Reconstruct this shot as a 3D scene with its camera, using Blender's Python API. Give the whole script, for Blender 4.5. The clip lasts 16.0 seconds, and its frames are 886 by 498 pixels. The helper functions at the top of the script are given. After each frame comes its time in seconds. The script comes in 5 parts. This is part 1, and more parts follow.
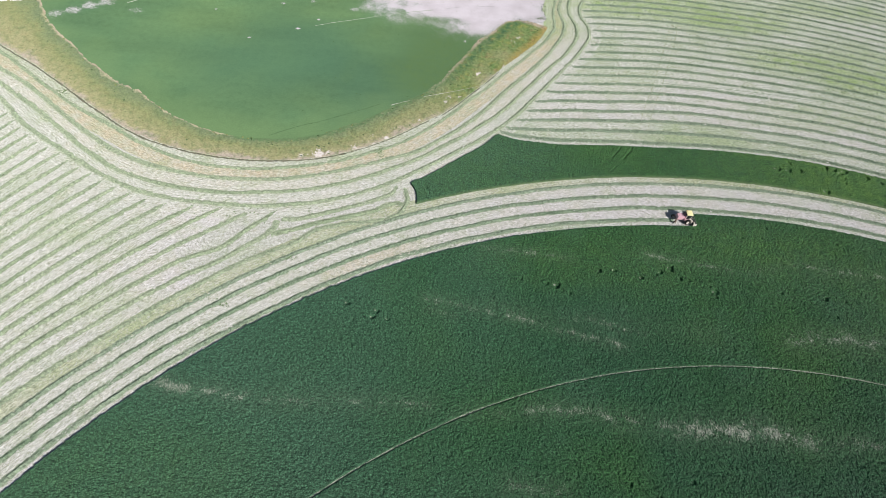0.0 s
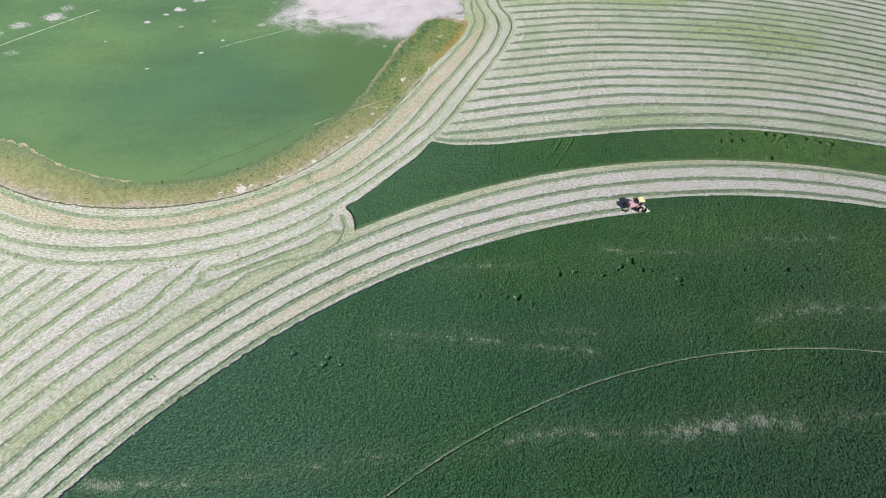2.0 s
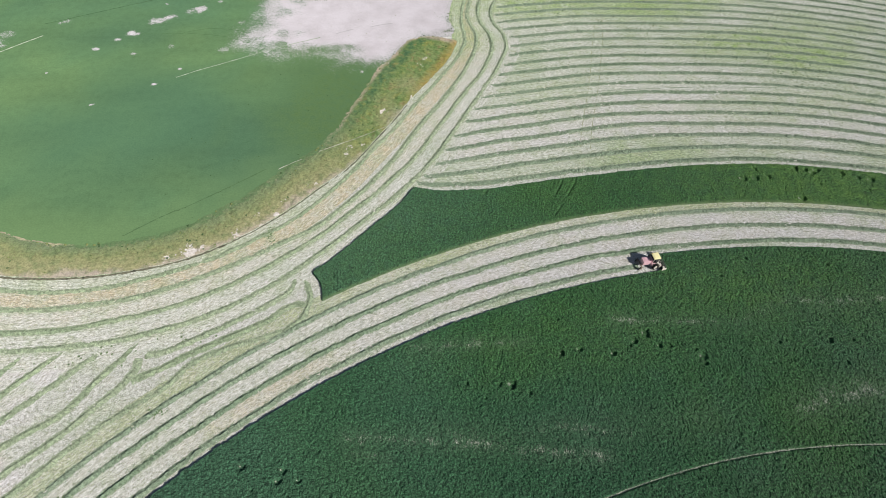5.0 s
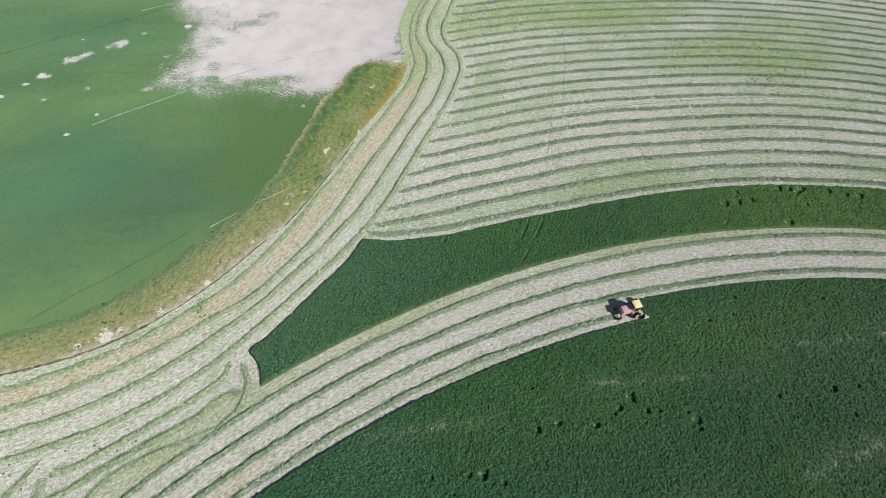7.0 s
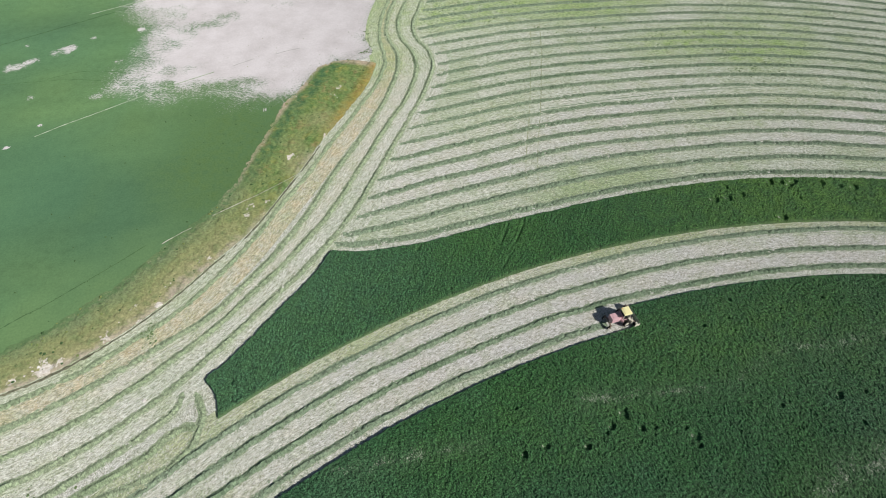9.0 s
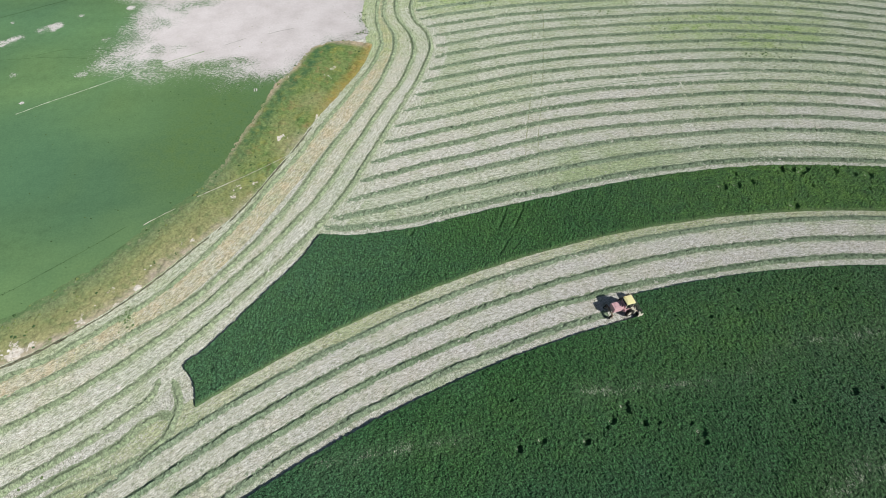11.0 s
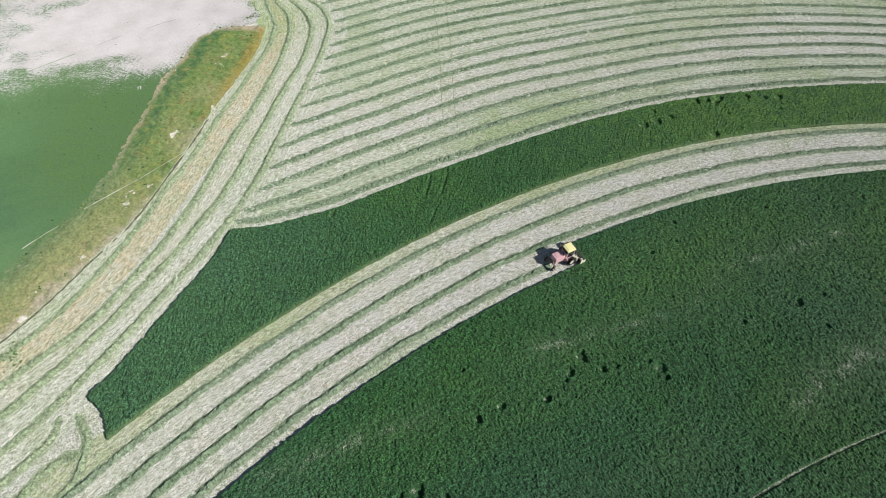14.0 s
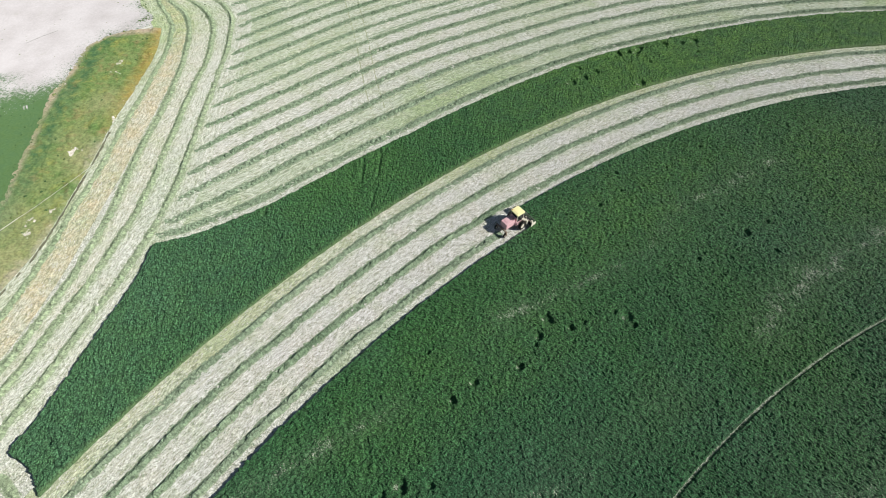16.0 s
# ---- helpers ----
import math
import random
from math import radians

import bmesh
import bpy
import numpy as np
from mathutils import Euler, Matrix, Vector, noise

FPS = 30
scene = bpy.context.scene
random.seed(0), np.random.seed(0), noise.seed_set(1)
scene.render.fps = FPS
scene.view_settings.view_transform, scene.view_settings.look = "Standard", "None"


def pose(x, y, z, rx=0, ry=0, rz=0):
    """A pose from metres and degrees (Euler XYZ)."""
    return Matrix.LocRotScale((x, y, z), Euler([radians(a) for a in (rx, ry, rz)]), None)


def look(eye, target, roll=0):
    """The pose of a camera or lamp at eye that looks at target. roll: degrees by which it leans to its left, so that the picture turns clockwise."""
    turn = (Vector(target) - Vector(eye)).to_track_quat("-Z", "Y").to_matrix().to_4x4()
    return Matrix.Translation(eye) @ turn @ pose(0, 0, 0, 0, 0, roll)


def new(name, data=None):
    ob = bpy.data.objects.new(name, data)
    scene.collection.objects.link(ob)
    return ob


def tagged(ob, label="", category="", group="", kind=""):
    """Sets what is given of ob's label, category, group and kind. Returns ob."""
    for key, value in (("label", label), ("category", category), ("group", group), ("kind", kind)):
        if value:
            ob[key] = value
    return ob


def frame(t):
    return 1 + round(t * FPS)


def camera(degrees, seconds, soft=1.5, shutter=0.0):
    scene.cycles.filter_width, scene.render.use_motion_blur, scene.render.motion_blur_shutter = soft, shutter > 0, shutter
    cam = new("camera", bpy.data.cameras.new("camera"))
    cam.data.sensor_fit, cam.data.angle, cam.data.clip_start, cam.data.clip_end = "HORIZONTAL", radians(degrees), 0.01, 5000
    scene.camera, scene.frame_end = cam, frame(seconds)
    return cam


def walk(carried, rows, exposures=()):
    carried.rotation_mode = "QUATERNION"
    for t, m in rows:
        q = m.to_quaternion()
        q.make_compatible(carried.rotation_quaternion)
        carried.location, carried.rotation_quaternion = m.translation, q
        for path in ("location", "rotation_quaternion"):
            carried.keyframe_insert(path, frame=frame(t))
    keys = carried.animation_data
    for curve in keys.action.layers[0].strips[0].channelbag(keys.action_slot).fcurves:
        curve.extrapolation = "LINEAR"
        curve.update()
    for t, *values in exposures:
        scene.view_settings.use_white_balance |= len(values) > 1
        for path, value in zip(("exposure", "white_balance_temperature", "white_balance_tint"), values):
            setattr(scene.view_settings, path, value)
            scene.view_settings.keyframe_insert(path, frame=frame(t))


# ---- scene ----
cam = camera(78.07, 16.0, 0.65)
# seconds, place in metres, Euler XYZ in degrees
PATH = [
    (0, 0.00, 0.00, 127.00, 36.602, -4.358, -0.000),
    (0.5, 0.41, 2.49, 125.75, 36.720, -4.094, -2.427),
    (1, 0.79, 5.51, 124.40, 36.937, -3.747, -7.082),
    (1.5, 1.57, 9.00, 123.09, 36.900, -3.558, -8.594),
    (2, 2.88, 12.52, 121.66, 36.945, -3.306, -9.473),
    (2.5, 4.19, 16.36, 120.46, 36.934, -3.175, -10.072),
    (3, 5.68, 20.66, 119.30, 36.840, -3.064, -10.289),
    (3.5, 7.27, 24.93, 117.88, 36.858, -2.978, -10.352),
    (4, 8.92, 29.30, 116.77, 36.816, -2.877, -10.434),
    (5.25, 14.84, 42.83, 114.39, 36.348, -2.490, -9.850),
    (6.5, 21.43, 55.29, 111.83, 36.213, -2.078, -11.614),
    (7, 23.81, 59.35, 110.45, 36.491, -1.928, -14.092),
    (7.5, 25.73, 62.22, 109.01, 36.722, -1.850, -15.516),
    (8, 27.45, 64.12, 107.47, 36.811, -1.758, -16.229),
    (8.5, 28.37, 64.93, 105.42, 36.891, -1.739, -16.439),
    (9, 28.93, 65.20, 103.43, 36.897, -1.779, -16.449),
    (10.25, 30.36, 65.82, 99.15, 36.788, -1.912, -15.451),
    (11.5, 31.84, 65.41, 95.32, 36.721, -1.997, -16.024),
    (12, 32.61, 65.10, 93.59, 36.791, -2.009, -16.113),
    (12.5, 33.36, 64.85, 91.98, 36.875, -1.945, -18.757),
    (13, 33.63, 64.80, 90.33, 36.916, -1.848, -21.300),
    (13.5, 33.96, 64.83, 88.88, 36.868, -1.779, -22.687),
    (14, 33.98, 64.71, 87.18, 37.016, -1.576, -26.259),
    (14.5, 33.93, 64.77, 85.48, 37.121, -1.362, -30.694),
    (15, 33.78, 65.00, 83.93, 37.101, -1.193, -34.476),
    (15.5, 33.69, 65.09, 82.33, 37.089, -1.066, -36.273),
    (16, 33.62, 65.19, 80.68, 37.127, -1.120, -36.503),
]
EXPOSURE = 0.11
walk(cam, [(t, pose(x, y, z, rx, ry, rz)) for t, x, y, z, rx, ry, rz in PATH], [(0.0, EXPOSURE + 0.06, 6330, 14), (4.0, EXPOSURE - 0.01, 6380, 13), (6.5, EXPOSURE - 0.08, 6490, 9), (12.5, EXPOSURE - 0.12, 6540, 6), (16.0, EXPOSURE + 0.16, 6560, 5)])

# ---- light ----
SUN_ELEVATION, SUN_TOWARDS = 37.0, -44.0      # degrees; the way to the sun, counted from +x towards +y
world = bpy.data.worlds.new("sky")
scene.world = world
world.use_nodes = True
sky = world.node_tree.nodes.new("ShaderNodeTexSky")
sky.sky_type, sky.sun_disc = "NISHITA", False
sky.sun_elevation, sky.sun_rotation = radians(SUN_ELEVATION), radians(90 - SUN_TOWARDS)
background = world.node_tree.nodes["Background"]
background.inputs["Strength"].default_value = 0.05
world.node_tree.links.new(sky.outputs[0], background.inputs["Color"])
lamp = bpy.data.lights.new("sun", "SUN")
lamp.energy, lamp.angle, lamp.color = 4.9, radians(0.5), (1.0, 0.975, 0.94)
sun = new("sun", lamp)
reach = Vector((math.cos(radians(SUN_TOWARDS)) * math.cos(radians(SUN_ELEVATION)), math.sin(radians(SUN_TOWARDS)) * math.cos(radians(SUN_ELEVATION)), math.sin(radians(SUN_ELEVATION))))
sun.matrix_world = look(Vector((60, 60, 0)) + 300 * reach, (60, 60, 0))


# ---- materials ----
class Mat:
    """A small builder of node materials."""

    def __init__(self, name, rough=0.8):
        self.m = bpy.data.materials.new(name)
        self.m.use_nodes = True
        self.t = self.m.node_tree
        self.b = self.t.nodes["Principled BSDF"]
        self.b.inputs["Roughness"].default_value = rough
        self.b.inputs["Specular IOR Level"].default_value = 0.25
        self.bumped = None
        self.b.inputs["Diffuse Roughness"].default_value = 0.8 if rough > 0.8 else 0.5 if rough > 0.7 else 0.2

    def node(self, kind, **values):
        n = self.t.nodes.new(kind)
        for k, v in values.items():
            n.inputs[k.replace("_", " ")].default_value = v
        return n

    def link(self, a, b):
        self.t.links.new(a, b)

    def place(self, stretch=(1, 1, 1), turn=0.0, uv=False):
        c = self.node("ShaderNodeUVMap").outputs[0] if uv else self.node("ShaderNodeNewGeometry").outputs["Position"]
        m = self.node("ShaderNodeMapping")
        m.inputs["Scale"].default_value = stretch
        m.inputs["Rotation"].default_value = (0, 0, radians(turn))
        self.link(c, m.inputs["Vector"])
        return m.outputs[0]

    def noise(self, scale, detail=4.0, rough=0.55, at=None, distort=0.0):
        n = self.node("ShaderNodeTexNoise", Scale=scale, Detail=detail, Roughness=rough, Distortion=distort)
        self.link(at if at is not None else self.place(), n.inputs["Vector"])
        return n.outputs["Fac"]

    def ramp(self, fac, *stops):
        r = self.node("ShaderNodeValToRGB")
        e = r.color_ramp.elements
        while len(e) < len(stops):
            e.new(0.5)
        for k, (p, c) in zip(e, stops):
            k.position = p
            k.color = (*c, 1) if isinstance(c, tuple) else (c, c, c, 1)
        self.link(fac, r.inputs["Fac"])
        return r.outputs["Color"]

    def mix(self, fac, a, b, mode="MIX"):
        n = self.t.nodes.new("ShaderNodeMix")
        n.data_type, n.blend_type = "RGBA", mode
        for socket, v in ((n.inputs["Factor"], fac), (n.inputs[6], a), (n.inputs[7], b)):
            if isinstance(v, (int, float)):
                socket.default_value = v
            elif isinstance(v, tuple):
                socket.default_value = (*v, 1)
            else:
                self.link(v, socket)
        return n.outputs[2]

    def math(self, op, a, b=0.0, clamp=False):
        n = self.t.nodes.new("ShaderNodeMath")
        n.operation, n.use_clamp = op, clamp
        for socket, v in zip(n.inputs, (a, b)):
            if isinstance(v, (int, float)):
                socket.default_value = v
            else:
                self.link(v, socket)
        return n.outputs[0]

    def attribute(self, name):
        n = self.t.nodes.new("ShaderNodeAttribute")
        n.attribute_name = name
        return n.outputs["Fac"]

    def chance(self):
        return self.t.nodes.new("ShaderNodeObjectInfo").outputs["Random"]

    def colour(self, c):
        if isinstance(c, tuple):
            self.b.inputs["Base Color"].default_value = (*c, 1)
        else:
            self.link(c, self.b.inputs["Base Color"])
        return self

    def bump(self, height, strength=0.5, distance=0.1):
        n = self.node("ShaderNodeBump", Strength=strength, Distance=distance)
        self.link(height, n.inputs["Height"])
        if self.bumped is not None:
            self.link(self.bumped, n.inputs["Normal"])
        self.bumped = n.outputs[0]
        self.link(self.bumped, self.b.inputs["Normal"])
        return self


def stubble_material(name, uv):
    """Pale mown stubble: bleached stems, greyish soil, green regrowth, fine mowing lines along the swath."""
    k = Mat(name, 0.9)
    patch = k.noise(0.03, 3.0, 0.6)
    grey, mild, moss = (0.498, 0.508, 0.483), (0.418, 0.452, 0.392), (0.305, 0.375, 0.24)
    tone = k.ramp(patch, (0.40, (0.505, 0.490, 0.465)), (0.58, (0.465, 0.465, 0.42)), (0.76, moss))
    if uv:
        bleach = k.math("ADD", k.attribute("bleach"), k.math("ADD", k.math("MULTIPLY", k.math("SUBTRACT", k.noise(0.09, 4.0, 0.6), 0.5), 1.1), k.math("MULTIPLY", k.math("SUBTRACT", k.noise(0.024, 3.0, 0.6), 0.5), 2.0)))
        tone = k.ramp(bleach, (0.08, moss), (0.45, mild), (0.85, grey))
        lines = k.noise(1.0, 4.0, 0.6, k.place((0.10, 2.6, 1), uv=True))
        tone = k.mix(0.65, tone, k.ramp(lines, (0.33, (0.64, 0.61, 0.60)), (0.67, (0.36, 0.38, 0.30))), "OVERLAY")
        tone = k.mix(k.math("MULTIPLY", k.attribute("rosy"), k.ramp(k.noise(0.06, 4.0, 0.6, k.place((0.5, 1.4, 1), 12)), (0.35, 0.45), (0.6, 1.0))), tone, k.ramp(k.noise(0.11, 4.0, 0.6), (0.36, (0.535, 0.495, 0.475)), (0.58, (0.56, 0.53, 0.55))))
        edge = k.attribute("beside")
        shed = k.ramp(k.math("ADD", edge, k.math("MULTIPLY", k.math("SUBTRACT", k.noise(0.7, 4.0, 0.65), 0.5), 0.9)), (0.36, 0.0), (0.95, 0.8))
        tone = k.mix(shed, tone, (0.285, 0.36, 0.205))
        tone = k.mix(k.math("MULTIPLY", k.attribute("tan"), k.ramp(k.noise(0.3, 4.0, 0.6), (0.35, 0.3), (0.65, 0.9))), tone, (0.485, 0.405, 0.285))
        tone = k.mix(k.math("MULTIPLY", k.attribute("regrowth"), k.ramp(k.noise(0.25, 4.0, 0.65), (0.35, 0.3), (0.65, 1.0))), tone, (0.265, 0.36, 0.135))
    green = k.noise(0.16, 4.0, 0.6)
    tone = k.mix(k.ramp(green, (0.5, 0.0), (0.74, 0.45)), tone, (0.27, 0.33, 0.16))
    tan = k.noise(0.22, 4.0, 0.6, k.place((1, 1, 1), 40))
    tone = k.mix(k.ramp(tan, (0.54, 0.0), (0.76, 0.32)), tone, (0.45, 0.40, 0.31))
    speck = k.noise(4.4, 2.0, 0.65)
    if uv:
        speck = k.math("ADD", k.math("MULTIPLY", speck, 0.6), k.math("MULTIPLY", k.noise(1.0, 2.0, 0.65, k.place((2.0, 5.2, 1), 0, True)), 0.4))
    tone = k.mix(0.6, tone, k.ramp(speck, (0.36, (0.14, 0.15, 0.12)), (0.5, (0.485, 0.485, 0.48)), (0.64, (0.89, 0.89, 0.88))), "OVERLAY")
    tone = k.mix(0.35, tone, k.ramp(k.noise(8.0, 2.0, 0.7), (0.36, 0.2), (0.64, 0.8)), "OVERLAY")
    clod = k.noise(1.0, 4.0, 0.8, k.place((0.9, 2.0, 1), 0, True)) if uv else k.noise(1.25, 4.0, 0.8)
    tone = k.mix(0.74, tone, k.ramp(clod, (0.37, (0.19, 0.215, 0.16)), (0.5, (0.5, 0.505, 0.485)), (0.63, (0.82, 0.815, 0.81))), "OVERLAY")
    k.colour(tone)
    k.b.inputs["Diffuse Roughness"].default_value = 0.45
    k.bump(speck, 0.9, 0.16)
    return k.m


def straw_material():
    """Cut stems and torn leaf lying on the stubble, each of its own shade."""
    k = Mat("cut_straw", 0.9)
    shade = k.t.nodes.new("ShaderNodeNewGeometry").outputs["Random Per Island"]
    tone = k.ramp(shade, (0.1, (0.27, 0.285, 0.20)), (0.45, (0.45, 0.435, 0.395)), (0.9, (0.63, 0.605, 0.585)))
    k.colour(k.mix(0.3, tone, k.ramp(k.noise(9.0, 2.0, 0.7), (0.3, 0.3), (0.7, 0.7)), "OVERLAY"))
    return k.m


def canopy_material():
    """Dense lucerne: blue-green leaves, yellower patches, pale bare soil where the stand is open; lit hollow walls and
    haze are painted in.
    """
    k = Mat("lucerne", 0.75)
    wide = k.noise(0.022, 3.0, 0.5)
    leaf = k.ramp(wide, (0.36, (0.0225, 0.078, 0.034)), (0.52, (0.0235, 0.083, 0.0295)), (0.68, (0.029, 0.093, 0.025)))
    dull = k.noise(0.05, 4.0, 0.6, k.place((1, 1, 1), 15))
    leaf = k.mix(k.ramp(dull, (0.52, 0.0), (0.72, 0.42)), leaf, (0.045, 0.110, 0.060))
    # Haze and sun glare over the left of the field, painted as a bluish tint.
    leaf = k.mix(k.attribute("haze_tint"), leaf, (0.048, 0.112, 0.066))
    leaf = k.mix(k.math("MULTIPLY", k.attribute("lush"), k.ramp(k.noise(0.3, 4.0, 0.6), (0.35, 0.45), (0.65, 1.0))), leaf, (0.078, 0.165, 0.034))
    # Pale crests and shaded gaps between tufts, painted from the bumps' own noise.
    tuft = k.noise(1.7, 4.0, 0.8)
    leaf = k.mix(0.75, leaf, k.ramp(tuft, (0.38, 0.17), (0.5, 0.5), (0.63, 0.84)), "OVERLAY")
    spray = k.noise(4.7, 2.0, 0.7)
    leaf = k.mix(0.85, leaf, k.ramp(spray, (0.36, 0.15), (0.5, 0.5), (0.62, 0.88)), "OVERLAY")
    # Stem colour on the sunlit low edge only, paler for the light it catches.
    leaf = k.mix(k.math("MULTIPLY", k.attribute("stems"), k.ramp(spray, (0.38, 0.3), (0.6, 0.8))), leaf, (0.13, 0.185, 0.08))
    open_or_lit = k.attribute("open_or_lit")
    leaf = k.mix(k.math("MULTIPLY", open_or_lit, k.ramp(tuft, (0.35, 0.0), (0.65, 0.5)), True), leaf, (0.105, 0.155, 0.085))
    wisp = k.noise(2.1, 3.0, 0.75, k.place((2.1, 0.8, 1), -58))
    torn = k.math("ADD", k.math("MULTIPLY", wisp, 0.62), k.math("MULTIPLY", k.noise(3.6, 3.0, 0.8), 0.38))
    bare = k.ramp(k.math("ADD", k.math("MULTIPLY", open_or_lit, 0.32), torn), (0.75, 0.0), (0.84, 0.85))
    straw = k.ramp(k.noise(3.4, 3.0, 0.7), (0.3, (0.16, 0.19, 0.12)), (0.68, (0.56, 0.57, 0.48)))
    k.colour(k.mix(bare, leaf, straw))
    k.b.inputs["Diffuse Roughness"].default_value = 0.5
    k.b.inputs["Specular IOR Level"].default_value = 0.28
    k.bump(tuft, 0.5, 0.22)
    k.bump(spray, 1.0, 0.2)
    return k.m


def windrow_material(name, dark, light, last):
    """Cut hay wilting in a loose row: grey-green over olive, with dark gaps."""
    k = Mat(name, 0.85)
    long = k.noise(0.12, 3.0, 0.6)
    hay = k.ramp(long, (0.34, dark), (0.66, light))
    hay = k.mix(k.math("MULTIPLY", k.chance(), 0.35), hay, last)
    stem = k.noise(1.0, 4.0, 0.75, k.place((5.5, 2.2, 1), 35, True))
    hay = k.mix(0.8, hay, k.ramp(stem, (0.34, 0.12), (0.5, 0.5), (0.68, 0.85)), "OVERLAY")
    lump = k.noise(1.0, 3.0, 0.7, k.place((1.5, 1.1, 1), 20, True))
    hay = k.mix(0.55, hay, k.ramp(lump, (0.38, 0.2), (0.5, 0.5), (0.62, 0.8)), "OVERLAY")
    thin = k.math("ADD", k.attribute("skirt"), k.math("MULTIPLY", k.math("SUBTRACT", k.noise(2.2, 4.0, 0.75), 0.5), 1.3))
    stalks = k.ramp(k.noise(3.0, 3.0, 0.8), (0.36, (0.16, 0.20, 0.10)), (0.5, (0.33, 0.38, 0.25)), (0.62, (0.54, 0.57, 0.46)))
    hay = k.mix(k.ramp(thin, (0.62, 0.0), (0.86, 0.9)), hay, stalks)
    k.colour(hay)
    k.bump(stem, 0.9, 0.2)
    return k.m


def pasture_material():
    """Low even crop of the round field, thin towards the salt pan; salt crust where the attribute says so."""
    k = Mat("low_crop", 0.85)
    wide = k.noise(0.018, 3.0, 0.5)
    green = k.ramp(wide, (0.33, (0.072, 0.146, 0.074)), (0.52, (0.090, 0.168, 0.074)), (0.68, (0.112, 0.190, 0.076)))
    streak = k.noise(0.05, 4.0, 0.55, k.place((0.4, 1.3, 1), 22))
    green = k.mix(0.35, green, k.ramp(streak, (0.3, 0.33), (0.7, 0.67)), "OVERLAY")
    fine = k.noise(2.0, 4.0, 0.65)
    green = k.mix(0.25, green, k.ramp(fine, (0.3, 0.25), (0.7, 0.75)), "OVERLAY")
    pock = k.noise(0.45, 5.0, 0.7)
    green = k.mix(0.25, green, k.ramp(pock, (0.34, 0.3), (0.5, 0.5), (0.68, 0.66)), "OVERLAY")
    green = k.mix(k.math("MULTIPLY", k.attribute("lush"), 0.5), green, k.ramp(fine, (0.3, (0.048, 0.118, 0.070)), (0.7, (0.064, 0.142, 0.078))))
    green = k.mix(k.math("MULTIPLY", k.attribute("pale"), k.ramp(streak, (0.35, 0.45), (0.6, 1.0))), green, k.ramp(fine, (0.3, (0.108, 0.190, 0.078)), (0.7, (0.142, 0.228, 0.096))))
    green = k.mix(k.math("MULTIPLY", k.attribute("olive"), k.ramp(pock, (0.35, 0.5), (0.65, 1.0))), green, k.ramp(fine, (0.3, (0.066, 0.125, 0.044)), (0.7, (0.100, 0.168, 0.060))))
    salt = k.attribute("salt")
    torn = k.math("ADD", k.math("MULTIPLY", k.noise(1.5, 6.0, 0.85, k.place((0.8, 1.25, 1), 22)), 0.65), k.math("MULTIPLY", k.noise(4.0, 3.0, 0.8), 0.35))
    crust = k.ramp(k.math("ADD", salt, k.math("MULTIPLY", k.math("SUBTRACT", torn, 0.5), 2.6)), (0.44, 0.0), (0.62, 1.0))
    pan = k.ramp(k.noise(0.12, 5.0, 0.6), (0.3, (0.43, 0.395, 0.40)), (0.6, (0.52, 0.485, 0.495)))
    pan = k.mix(k.ramp(k.noise(0.35, 5.0, 0.8, k.place((0.8, 1.2, 1), 20)), (0.58, 0.0), (0.72, 0.4)), pan, (0.36, 0.345, 0.29))
    pan = k.mix(0.18, pan, k.ramp(k.noise(1.6, 5.0, 0.8), (0.35, 0.3), (0.65, 0.7)), "OVERLAY")
    k.colour(k.mix(crust, green, pan))
    k.bump(fine, 0.35, 0.1)
    return k.m


